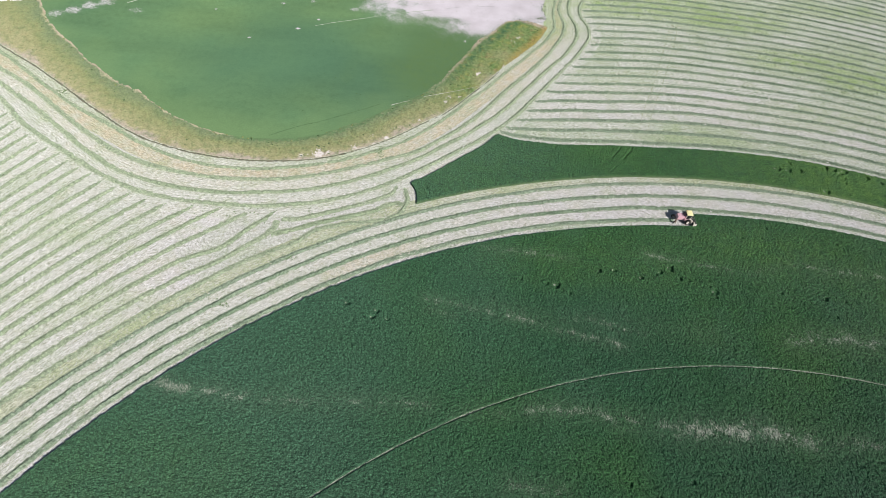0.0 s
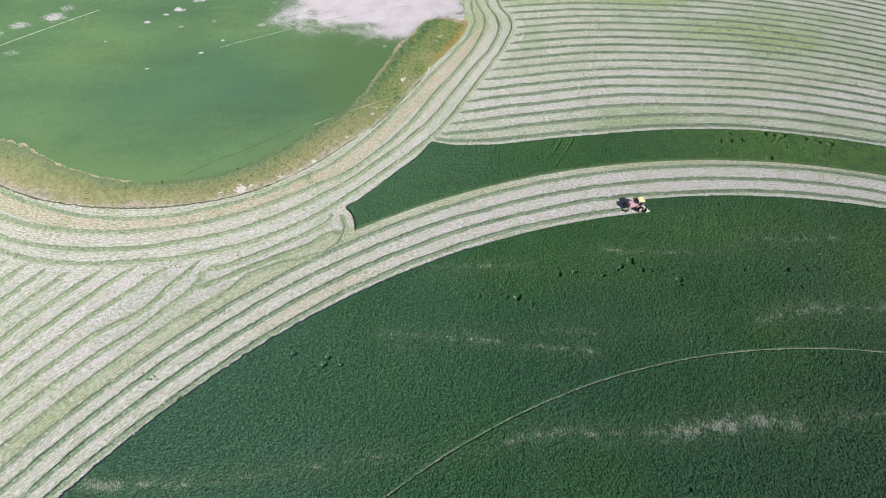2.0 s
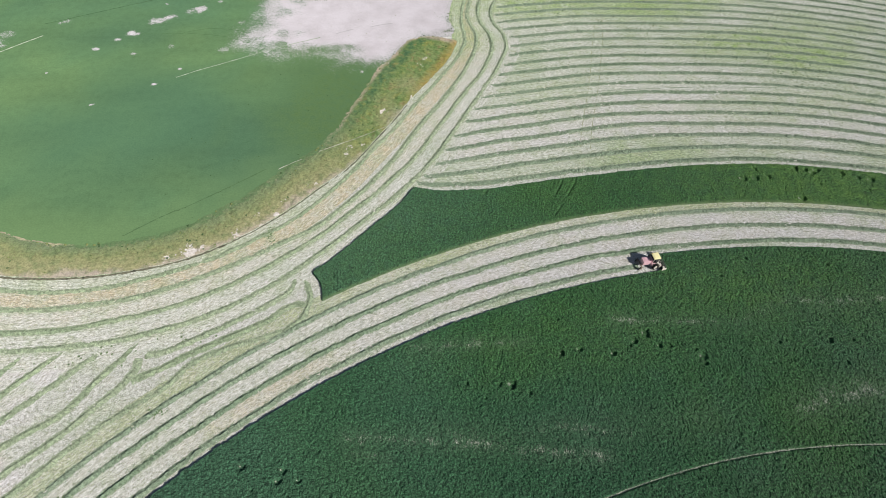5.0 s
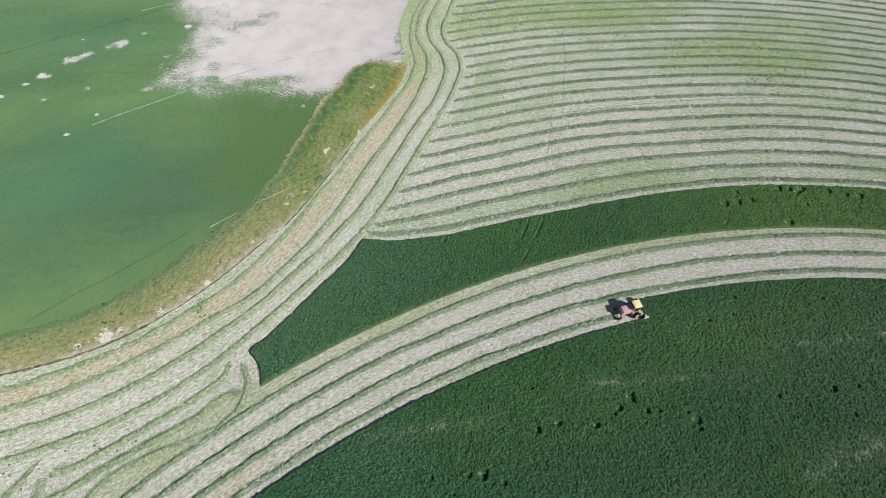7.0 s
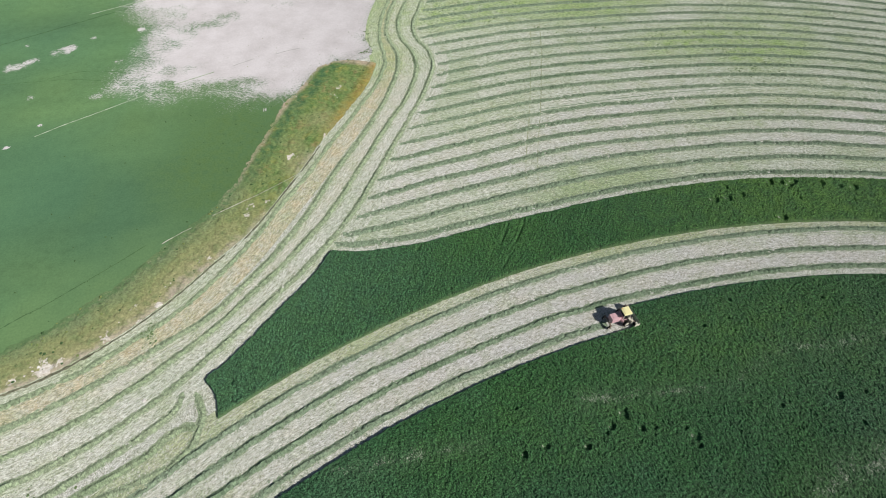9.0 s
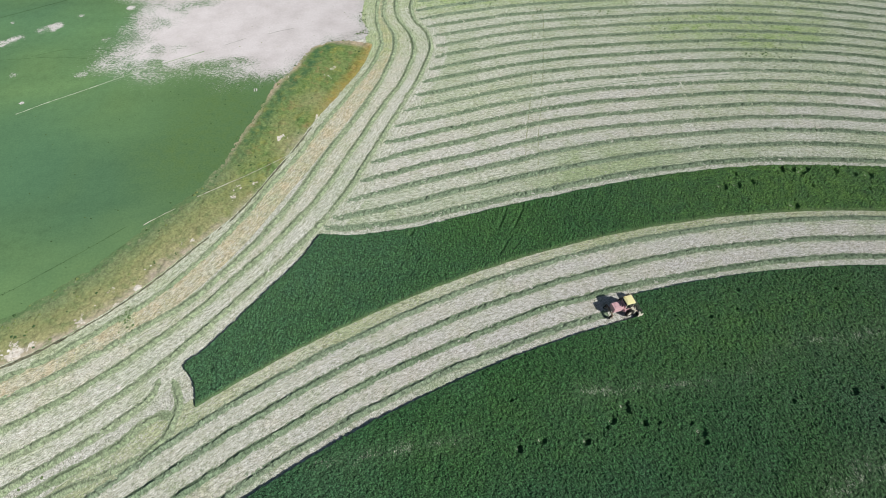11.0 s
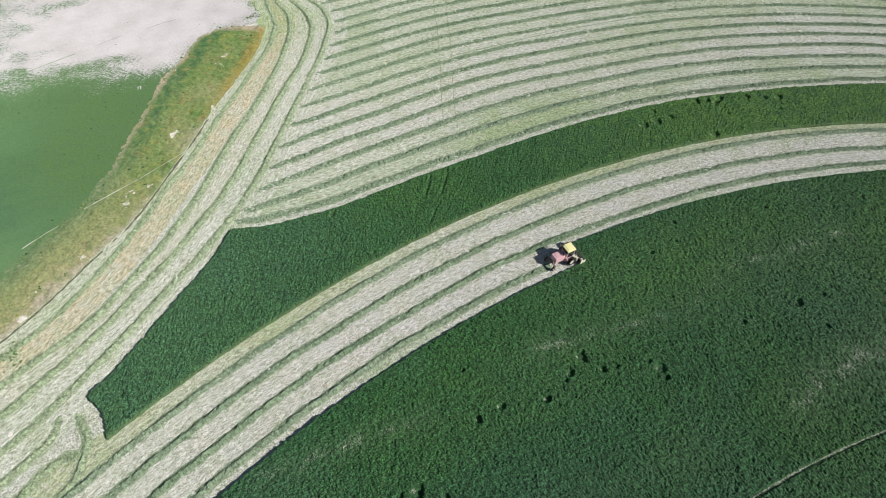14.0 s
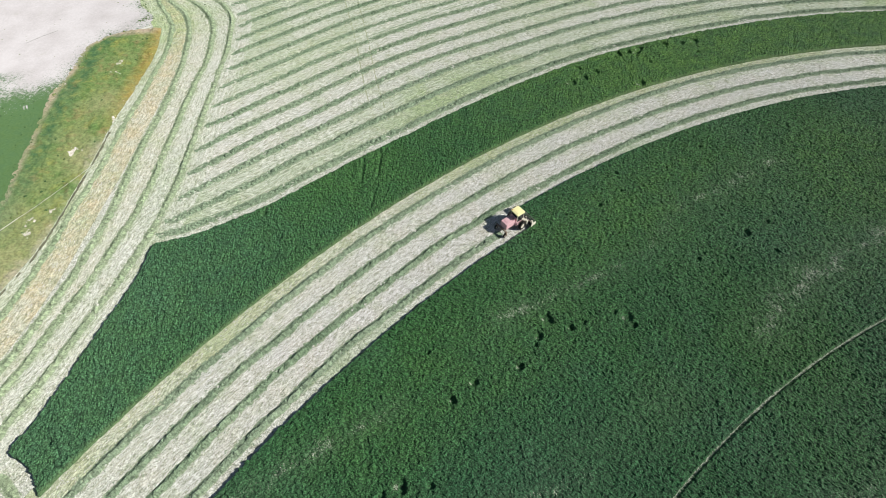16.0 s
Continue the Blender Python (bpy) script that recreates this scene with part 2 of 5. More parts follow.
def weeds_material():
    """Rank grass and weeds on the margin: olive, straw-yellow and rust, with green clumps."""
    k = Mat("rank_weeds", 0.9)
    a = k.noise(0.12, 5.0, 0.65)
    place = k.math("ADD", k.attribute("band"), k.math("MULTIPLY", k.math("SUBTRACT", a, 0.5), 0.7))
    tone = k.ramp(place, (0.0, (0.38, 0.33, 0.26)), (0.13, (0.30, 0.29, 0.15)), (0.5, (0.225, 0.243, 0.108)), (0.70, (0.18, 0.22, 0.105)), (0.9, (0.145, 0.19, 0.10)), (0.98, (0.36, 0.34, 0.21)))
    b = k.noise(0.5, 4.0, 0.65)
    tone = k.mix(k.ramp(b, (0.48, 0.0), (0.66, 0.6)), tone, (0.125, 0.175, 0.072))
    rusty = k.noise(0.2, 4.0, 0.7, k.place((1, 1, 1), 70))
    tone = k.mix(k.ramp(rusty, (0.56, 0.0), (0.70, 0.22)), tone, (0.245, 0.195, 0.095))
    c = k.noise(2.2, 4.0, 0.7)
    tone = k.mix(0.48, tone, k.ramp(c, (0.32, 0.15), (0.5, 0.5), (0.68, 0.82)), "OVERLAY")
    green = k.attribute("green")
    tone = k.mix(k.math("MULTIPLY", green, k.ramp(a, (0.40, 1.0), (0.64, 0.72))), tone, k.ramp(c, (0.3, (0.085, 0.15, 0.042)), (0.7, (0.175, 0.255, 0.078))))
    for size, turn, low, high, hue in ((0.30, 10, 0.52, 0.62, (0.245, 0.25, 0.07)), (0.26, 50, 0.54, 0.64, (0.24, 0.17, 0.085)), (0.24, 110, 0.50, 0.60, (0.085, 0.165, 0.045))):
        spot = k.ramp(k.noise(size, 5.0, 0.7, k.place((1, 1, 1), turn)), (low, 0.0), (high, 0.75))
        tone = k.mix(k.math("MULTIPLY", green, spot), tone, k.mix(0.6, hue, k.ramp(c, (0.32, 0.2), (0.68, 0.8)), "OVERLAY"))
    tone = k.mix(k.math("MULTIPLY", k.attribute("damp"), k.ramp(b, (0.4, 0.1), (0.6, 0.9))), tone, k.ramp(c, (0.3, (0.03, 0.085, 0.04)), (0.7, (0.075, 0.15, 0.065))))
    tone = k.mix(k.math("MULTIPLY", k.attribute("rust"), k.ramp(b, (0.35, 0.5), (0.6, 0.95))), tone, k.ramp(c, (0.3, (0.29, 0.22, 0.15)), (0.7, (0.50, 0.41, 0.33))))
    tone = k.mix(k.math("MULTIPLY", k.attribute("amber"), k.ramp(b, (0.35, 0.35), (0.6, 0.9))), tone, k.ramp(c, (0.3, (0.22, 0.16, 0.045)), (0.7, (0.40, 0.29, 0.08))))
    feather = k.math("ADD", k.attribute("rim"), k.math("MULTIPLY", k.math("SUBTRACT", k.noise(0.7, 5.0, 0.75), 0.5), 1.6))
    tone = k.mix(k.ramp(feather, (0.45, 0.0), (0.75, 0.9)), tone, k.ramp(c, (0.3, (0.082, 0.150, 0.062)), (0.7, (0.122, 0.200, 0.082))))
    salt = k.attribute("salt")
    torn = k.noise(1.5, 5.0, 0.8)
    crust = k.ramp(k.math("ADD", salt, k.math("MULTIPLY", k.math("SUBTRACT", torn, 0.5), 2.2)), (0.46, 0.0), (0.58, 1.0))
    tone = k.mix(crust, tone, k.ramp(c, (0.3, (0.42, 0.36, 0.30)), (0.65, (0.72, 0.68, 0.64))))
    k.colour(tone)
    k.bump(c, 0.8, 0.25)
    return k.m


def soil_material(name, dark, light, scale=0.8):
    k = Mat(name, 0.95)
    n = k.noise(scale, 5.0, 0.65)
    k.colour(k.ramp(n, (0.3, dark), (0.7, light)))
    k.bump(n, 0.6, 0.15)
    return k.m


def paint_material(name, colour, rough=0.45, metal=0.0, dirt=(0.30, 0.24, 0.17), amount=0.35):
    k = Mat(name, rough)
    n = k.noise(3.0, 5.0, 0.65)
    k.colour(k.mix(k.ramp(n, (0.45, 0.0), (0.75, amount)), colour, dirt))
    k.b.inputs["Metallic"].default_value = metal
    return k.m


def leaf_material(name, dark, light):
    k = Mat(name, 0.8)
    n = k.noise(1.2, 4.0, 0.7)
    k.colour(k.ramp(n, (0.32, dark), (0.68, light)))
    k.bump(k.noise(6.0, 2.0, 0.6), 0.6, 0.1)
    return k.m


# Weed green taken darker, to stand in for the weeds' shadow spots.
DARK_LEAF = leaf_material("dark_weed_leaf", (0.035, 0.075, 0.028), (0.07, 0.125, 0.045))
WEED_LEAF = leaf_material("weed_leaf", (0.10, 0.15, 0.05), (0.22, 0.25, 0.09))
REGROWTH_LEAF = leaf_material("regrowth_leaf", (0.075, 0.13, 0.05), (0.16, 0.22, 0.09))
STUBBLE, SWATH = stubble_material("stubble", False), stubble_material("mown_swath", True)
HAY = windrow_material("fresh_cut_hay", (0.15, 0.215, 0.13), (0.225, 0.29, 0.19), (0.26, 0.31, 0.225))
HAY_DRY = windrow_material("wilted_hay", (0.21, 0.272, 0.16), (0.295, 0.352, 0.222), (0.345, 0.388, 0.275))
STRAW = straw_material()
LUCERNE, PASTURE, WEEDS = canopy_material(), pasture_material(), weeds_material()
# No furrow is sunk; its shade is put into this soil's colour.
DITCH = soil_material("shaded_soil", (0.06, 0.065, 0.045), (0.22, 0.21, 0.14), 1.6)
PALE_TRACK = soil_material("bleached_soil", (0.34, 0.34, 0.26), (0.58, 0.57, 0.50), 1.4)
BRUSHED = soil_material("brushed_soil", (0.12, 0.20, 0.09), (0.42, 0.45, 0.37), 0.9)
TRACK = soil_material("packed_soil", (0.17, 0.27, 0.14), (0.48, 0.48, 0.40), 0.7)
PAN_TRACK = soil_material("trodden_salt", (0.28, 0.27, 0.26), (0.43, 0.415, 0.41), 1.2)
RUT_DARK = soil_material("rut_green", (0.03, 0.07, 0.035), (0.07, 0.13, 0.05))
RUT_SOFT = soil_material("rut_dull_green", (0.055, 0.115, 0.05), (0.085, 0.15, 0.062))
RUT = soil_material("flattened_green", (0.24, 0.27, 0.15), (0.36, 0.37, 0.25), 0.9)


# ---- plan ----
PIVOT = Vector((90.0, -106.0))      # the hub of the irrigated circle; bearings go clockwise from +y


def curve(knots, x):
    """A smooth curve through (place, value) knots, straight beyond the ends."""
    p = np.array(knots, float)
    px, py = p[:, 0], p[:, 1]
    slope = np.gradient(py, px)
    x = np.asarray(x, float)
    i = np.clip(np.searchsorted(px, x) - 1, 0, len(px) - 2)
    h = px[i + 1] - px[i]
    s = np.clip((x - px[i]) / h, 0, 1)
    return ((1 + 2 * s) * (1 - s) ** 2 * py[i] + s * (1 - s) ** 2 * h * slope[i]
            + s * s * (3 - 2 * s) * py[i + 1] + s * s * (s - 1) * h * slope[i + 1])


def polar(az, r):
    a = np.radians(az)
    return np.stack([PIVOT.x + r * np.sin(a), PIVOT.y + r * np.cos(a)], -1)


def line(points, step=0.35):
    """Evenly spaced places along a smooth line through a few points."""
    p = np.array(points, float)
    d = np.concatenate([[0], np.cumsum(np.linalg.norm(np.diff(p, axis=0), axis=1))])
    n = max(2, int(d[-1] / step) + 1)
    s = np.linspace(0, d[-1], n)
    return np.stack([curve(np.stack([d, p[:, k]], 1), s) for k in (0, 1)], -1)


def evenly(p, step):
    d = np.concatenate([[0], np.cumsum(np.linalg.norm(np.diff(p, axis=0), axis=1))])
    s = np.linspace(0, d[-1], max(2, int(d[-1] / step) + 1))
    return np.stack([np.interp(s, d, p[:, k]) for k in (0, 1)], -1)


def sideways(p):
    t = np.gradient(p, axis=0)
    t /= np.linalg.norm(t, axis=1, keepdims=True) + 1e-9
    return np.stack([-t[:, 1], t[:, 0]], -1)


def vnoise(x, y, size, seed=0):
    """Smooth lattice noise, -1 to 1."""
    x, y = x / size, y / size
    i, j = np.floor(x).astype(np.int64), np.floor(y).astype(np.int64)
    u, v = x - i, y - j
    u, v = u * u * (3 - 2 * u), v * v * (3 - 2 * v)

    def h(a, b):
        n = (a * 374761393 + b * 668265263 + seed * 974634777) & 0xFFFFFFFF
        n = ((n ^ (n >> 13)) * 1274126177) & 0xFFFFFFFF
        return ((n ^ (n >> 16)) & 0xFFFF) / 32767.5 - 1
    return (h(i, j) * (1 - u) + h(i + 1, j) * u) * (1 - v) + (h(i, j + 1) * (1 - u) + h(i + 1, j + 1) * u) * v


def sheet(name, xyz, material, parent=None, attributes=(), uv=None, smooth=True):
    """A grid of places (n, m, 3) as one mesh."""
    n, m = xyz.shape[:2]
    me = bpy.data.meshes.new(name)
    k = np.arange(n * m).reshape(n, m)
    q = np.stack([k[:-1, :-1], k[1:, :-1], k[1:, 1:], k[:-1, 1:]], -1).reshape(-1, 4)
    a, b, c = xyz[0, 0], xyz[-1, 0], xyz[0, -1]
    if np.cross((b - a)[:2], (c - a)[:2]) < 0:
        q = q[:, ::-1]
    me.vertices.add(n * m)
    me.vertices.foreach_set("co", xyz.reshape(-1).astype(np.float32))
    me.loops.add(q.size)
    me.loops.foreach_set("vertex_index", q.reshape(-1).astype(np.int32))
    me.polygons.add(len(q))
    me.polygons.foreach_set("loop_start", np.arange(0, q.size, 4, dtype=np.int32))
    me.update(calc_edges=True)
    me.polygons.foreach_set("use_smooth", np.full(len(q), smooth))
    for key, values in attributes:
        me.attributes.new(key, "FLOAT", "POINT").data.foreach_set("value", np.ascontiguousarray(values, np.float32).reshape(-1))
    if uv is not None:
        me.uv_layers.new(name="UVMap").data.foreach_set("uv", uv.reshape(-1, 2)[q.reshape(-1)].astype(np.float32).reshape(-1))
    me.materials.append(material)
    me.validate()
    ob = new(name, me)
    ob.parent = parent
    return ob


def ribbon(name, p, width, z, material, parent=None, shift=0.0, across=2, ragged=0.0, seed=0, profile=None, attributes=(), smooth=True):
    """A strip along a line, with UVs in metres."""
    n = sideways(p)
    s = np.linspace(-0.5, 0.5, across)
    d = np.concatenate([[0], np.cumsum(np.linalg.norm(np.diff(p, axis=0), axis=1))])
    v = shift + s[None, :] * width + ragged * vnoise(d[:, None] + 37 * seed, s[None, :] * 50, 0.9, seed) * np.abs(s[None, :] * 2)
    xy = p[:, None] + n[:, None] * v[..., None]
    zz = np.full(xy.shape[:2], z) if profile is None else z + profile(d[:, None], s[None, :])
    uv = np.stack(np.broadcast_arrays(d[:, None] + 53.0 * seed, v + 11.0 * seed), -1)
    return sheet(name, np.concatenate([xy, zz[..., None]], -1), material, parent, [(key, f(xy[..., 0], xy[..., 1], s[None, :] + 0 * zz)) for key, f in attributes], uv, smooth)


R_IN = [(-64, 216.0), (-50, 216.9), (-40, 216.9), (-30, 216.1), (-20, 215.0), (-10, 214.0), (0, 213.7), (10, 214.1), (20, 214.7), (30, 214.9), (46, 214.9)]
CUT = 5.0                                     # one pass of the mower
WEDGE_LOW = [(-25, 234.6), (-20, 234.6), (-10, 234.5), (0, 234.7), (10, 235.3), (20, 236.0), (30, 236.4), (46, 236.4)]
WEDGE_TOP = [(-13.8, 258.5), (-12.5, 255.2), (-11, 252.8), (-9, 250.7), (-6.5, 249.9), (-3, 249.2), (0, 249.1), (5, 249.8), (10, 250.6), (15, 250.8), (20, 251.2), (25, 251.8), (30, 252.0), (46, 252.0)]
UPPER_BEND = [(-13.8, 258.5), (-12.5, 255.2), (-11, 252.8), (-9, 250.7), (-6.5, 249.9), (-3, 249.3), (0, 249.3), (5, 249.9), (10, 250.7), (15, 251.7), (20, 252.0), (30, 251.4), (46, 250.4)]      # the rows further out bend a little otherwise
MACHINE_AZ, MACHINE_R = -1.0, 216.2
ROWS = []                                     # middle lines of all windrows, with their kind

ground = sheet("ground", np.array([[(x, y, 0.0) for y in (-2600, 2600)] for x in (-2600, 2600)], float), STUBBLE)
tagged(ground, "pale mown stubble ground with greenish and tan patches", "field", kind="structure")

# rows round the hub, from the standing crop outwards
AZ_FINE = np.arange(-63, 44, 0.09)
W3_LEFT = line([(-152, 162), (-138, 149), (-124, 136), (-112, 128), (-101, 121), (-90, 115), (-81, 111), (-72, 109), (-63, 108), (-55, 107.4), (-47, 107.5), (-39, 108.4), (-30, 110), (-22, 112.5), (-14, 116),
                (-7, 119.8), (0, 124.6), (5, 128.2), (10, 132.3), (16, 137), (22, 141.9), (27.5, 147), (33, 152.4), (43.8, 166.6), (50.5, 176.4), (58, 187), (66.5, 199.6), (71.5, 210), (72, 218), (70, 226), (71, 233), (76, 243), (82, 255), (92, 276)])


def inside_w3(p, gap):
    """Places on the hub's side of the outermost wrapping row, by more than gap metres."""
    d = p[:, None] - W3_LEFT[None, ::6]
    k = np.linalg.norm(d, axis=2)
    i = k.argmin(1)
    n = sideways(W3_LEFT[::6])[i]
    return np.einsum("ij,ij->i", d[np.arange(len(p)), i], n) < -gap


BAND = [[(-64, 2.4), (-45, 2.2), (-38, 1.8), (-20, 2.4), (46, 2.4)],
        [(-64, 6.6), (-40, 6.3), (-20, 6.9), (-2, 7.5), (5, 7.2), (15, 7.6), (46, 7.6)],
        [(-64, 10.6), (-40, 10.7), (-20, 11.7), (-2, 12.6), (46, 12.7)],
        [(-64, 14.6), (-38, 14.7), (-20, 16.4), (-1, 18.2), (15, 18.9), (46, 19.0)]]
for k, knots in enumerate(BAND):
    az = AZ_FINE[AZ_FINE < MACHINE_AZ - 0.9] if k == 0 else AZ_FINE
    ROWS.append((evenly(polar(az, curve(R_IN, az) + curve(knots, az)), 0.3), "band", 0.85))
# the first three outer rows run on into the turn before the standing strip
TURNING = [[(-49.6, 84.3), (-43, 88.9), (-35.9, 92.8), (-33, 94.4), (-27.3, 99.3), (-17.9, 102.6), (-11, 104), (-6.3, 105.4), (-4.8, 106.3), (-3.2, 108.1), (-2.1, 110.2), (-1.5, 112.2), (-1.5, 114.6), (-2.1, 116.7), (-2.8, 118.6)],
           [(-50.6, 88.5), (-45.4, 93.3), (-41.4, 97), (-39.6, 100.2), (-39.2, 102.4)],
           [(-51.6, 92.9), (-46.7, 99.1), (-42.6, 103.2), (-39.9, 106.3)]]
STRAIGHT = {}
for k in range(22):
    off = 18.7 + 4.87 * k
    az = AZ_FINE[AZ_FINE < (-33.0 if k > 2 else -38.4)]
    p = polar(az, curve(R_IN, az) + off + (az + 42) * 0.022 * max(0.0, off - 22))
    if k < 3:
        STRAIGHT[k] = p
        p = np.concatenate([p, line([p[-1]] + TURNING[k])[1:]])
    else:
        p = p[inside_w3(p, 1.2)]
    if len(p) > 30:
        ROWS.append((evenly(p, 0.3), "left", 0.68))
# rows that bend and turn at the tip of the standing strip
for pts in ([(-38, 103), (-34, 103.2), (-28, 105), (-22, 107.4), (-17, 109.5), (-10.4, 112.5), (-7.2, 114.5), (-5.6, 116.4), (-5, 118.7)],
            [(-40, 97.2), (-34, 99.2), (-28, 102), (-21, 104.4), (-15, 106.4), (-10.9, 108), (-7.3, 110.3), (-4.3, 111), (-2.2, 110.7)]):
    ROWS.append((line(pts, 0.3), "turn", 0.85))
# rows wrapped round the low field
W0 = line([(-158, 180), (-140, 167), (-123, 154), (-110, 145), (-98, 138), (-87, 131.4), (-77, 127), (-68, 124.2), (-59, 123), (-50, 122.8), (-41, 124), (-28, 127), (-14, 133), (-3, 139.6), (8, 149.6), (17, 160), (27, 172), (36, 183.4), (45, 195), (53, 206), (57, 214), (58, 226), (61, 238), (68, 253), (78, 274)], 0.3)
W1 = line([(-160, 174), (-146, 165), (-132, 156), (-118, 145), (-106, 135.5), (-95, 128), (-85, 123.2), (-75, 120.2), (-66, 118.8), (-57, 118.2), (-49, 118.3), (-40, 119.2), (-32, 121), (-24, 123.8), (-12, 128.6), (1, 134.8), (10.5, 142.6), (17.5, 149.4), (24.2, 157), (34.2, 171), (45, 184.6), (55, 200), (60, 210), (62, 219), (61, 229), (64, 240), (71, 254), (81, 275)], 0.3)
W2 = line([(-156, 167), (-142, 157), (-128, 147), (-115, 137), (-103, 127.5), (-92, 120.2), (-82, 116.2), (-73, 113.8), (-64, 112.6), (-56, 112.3), (-48, 112.8), (-39, 114), (-31, 115.6), (-23, 118.3), (-14, 122.2), (-6, 126.6), (3, 132.4), (10, 138), (20, 146.6), (28.7, 155.2), (39.5, 169.2), (51, 185), (62, 200), (66, 209), (67, 217), (65.5, 225), (66, 234), (71, 246), (77, 256), (86, 276)], 0.3)
for p, h in ((W0, 0.5), (W1, 0.65), (W2, 0.72), (evenly(W3_LEFT, 0.3), 0.75)):
    ROWS.append((p, "wrap", h))
# rows beyond the standing strip
for k in range(32):
    az = np.arange(-20, 36, 0.09)
    top = curve(WEDGE_TOP, np.maximum(az, -13.8))
    r = 249.8 + (top - 249.8) * (math.exp(-k / 2.0) if k else 1.0) + 2.6 + 5.42 * k - 0.009 * k * k
    r = r + (curve(UPPER_BEND, np.maximum(az, -8)) - 249.8) * (1 - math.exp(-k / 2.0) if k else 0.0) + 0.4 * min(k, 3) * np.exp(-((az - 1.5) / 4.5) ** 2)
    p = polar(az, r)
    p = p[inside_w3(p, 1.3)]
    ROWS.append((evenly(p, 0.3), "upper", 0.45 if k in (6, 7) else 0.8))


def windrow(p, height, seed, hay, tangle=1.0, broad=1.0, across=16):
    """A loose ridge of cut hay along a line."""
    d = np.concatenate([[0], np.cumsum(np.linalg.norm(np.diff(p, axis=0), axis=1))])
    p = p + sideways(p) * (0.22 * vnoise(d, d * 0 + seed, 9.0, seed) + 0.10 * vnoise(d, d * 0, 1.6, seed + 1))[:, None]

    def lump(along, s):
        thin_end = np.clip(np.minimum(along, d[-1] - along) / 3.0, 0.1, 1)
        body = np.exp(-(s * 4.5) ** 2) * thin_end
        tall = 0.42 * height * (0.8 + 0.3 * vnoise(along, s * 0, 5.0, seed) + 0.38 * vnoise(along, s * 0, 1.1, seed + 3))
        rough = tangle * 0.15 * vnoise(along + 1.2 * s, s * 2.6, 0.42, seed + 5) + tangle * 0.12 * vnoise(along, s * 2.6, 0.24, seed + 6)
        return np.where(np.abs(s) > 0.49, -0.05, body * tall + rough * (0.10 + body) * (0.2 + 0.8 * height) - 0.012)
    w = (1.95 + 0.45 * height) * broad
    ob = ribbon("windrow", p, w, 0.02, hay, None, 0.0, across, 0.3, seed, lump, [("skirt", lambda x, y, s: np.abs(s) * 2)], False)
    loose_hay(ob, p, w, hay, seed)
    return ob


def loose_hay(row, p, w, hay, seed):
    """Wisps of hay fallen beside the row."""
    rng = np.random.default_rng(seed + 400)
    n = int(len(p) * 0.3 * 2.2)
    i = rng.integers(2, len(p) - 2, n)
    side = sideways(p)[i]
    c = p[i] + side * (rng.choice([-1, 1], n) * (0.30 + np.abs(rng.normal(0, 0.22, n))) * w)[:, None] + rng.uniform(-0.15, 0.15, (n, 2))
    a = np.arctan2(side[:, 1], side[:, 0]) + rng.normal(0, 0.8, n)
    u = np.stack([np.cos(a), np.sin(a)], -1)
    v = np.stack([-u[:, 1], u[:, 0]], -1)
    long, thin, up = rng.uniform(0.10, 0.30, n)[:, None], rng.uniform(0.05, 0.11, n)[:, None], rng.uniform(0.06, 0.15, n)
    flat = np.full(n, 0.012)
    verts = np.stack([np.column_stack([c - u * long, flat]), np.column_stack([c + v * thin, flat]), np.column_stack([c + u * long, flat]), np.column_stack([c - v * thin, flat]), np.column_stack([c + u * long * 0.2, up])], 1).reshape(-1, 3)
    k = 5 * np.arange(n)
    faces = np.concatenate([np.stack([k + a0, k + b0, k + 4], -1) for a0, b0 in ((3, 2), (2, 1), (1, 0), (0, 3))])
    me = bpy.data.meshes.new("loose_hay")
    me.from_pydata(verts.tolist(), [], faces[:, [0, 1, 2]].tolist())
    me.materials.append(hay)
    ob = new("loose_hay", me)
    ob.parent = row
    tagged(ob, "wisps of hay scattered beside the row", kind="stuff")


for k, (p, kind, height) in enumerate(ROWS):
    far = (kind == "upper" and k > len(ROWS) - 20) or (kind == "left" and p[:, 1].mean() - p[:, 0].mean() > 185)
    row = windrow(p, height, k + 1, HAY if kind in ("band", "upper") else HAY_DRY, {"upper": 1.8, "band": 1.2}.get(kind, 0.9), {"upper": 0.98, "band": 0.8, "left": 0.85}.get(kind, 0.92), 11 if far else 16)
    tagged(row, {"band": "fresh green windrow of cut lucerne beside the standing crop", "upper": "thin dark green windrow of cut lucerne on grey-green stubble",
                 "left": "wilted grey-green windrow of hay on bleached stubble", "turn": "wilted windrow of hay bending round a headland",
                 "wrap": "flattened grey-green windrow of hay curving round the low field"}[kind], "windrow", "windrows", "")


REGROWTH = [(95, 238, 34, 12, .9), (142, 232, 30, 9, 1.0), (120, 241, 30, 7, .9), (195, 245, 34, 7, .7), (164, 202, 26, 9, 1.0), (182, 191, 18, 10, 1.0), (160, 166, 34, 8, .5), (190, 205, 20, 8, .5), (56, 216, 12, 10, .65), (60, 226, 11, 15, .4), (80, 180, 14, 10, .3), (-75, 70, 12, 6, .35), (-95, 95, 10, 5, .3)]


def regrown(x, y, s):
    out = x * 0
    for px, py, rx, ry, much in REGROWTH:
        out = np.maximum(out, much * np.clip(1.5 - np.hypot((x - px) / rx, (y - py) / ry), 0, 1))
    return out


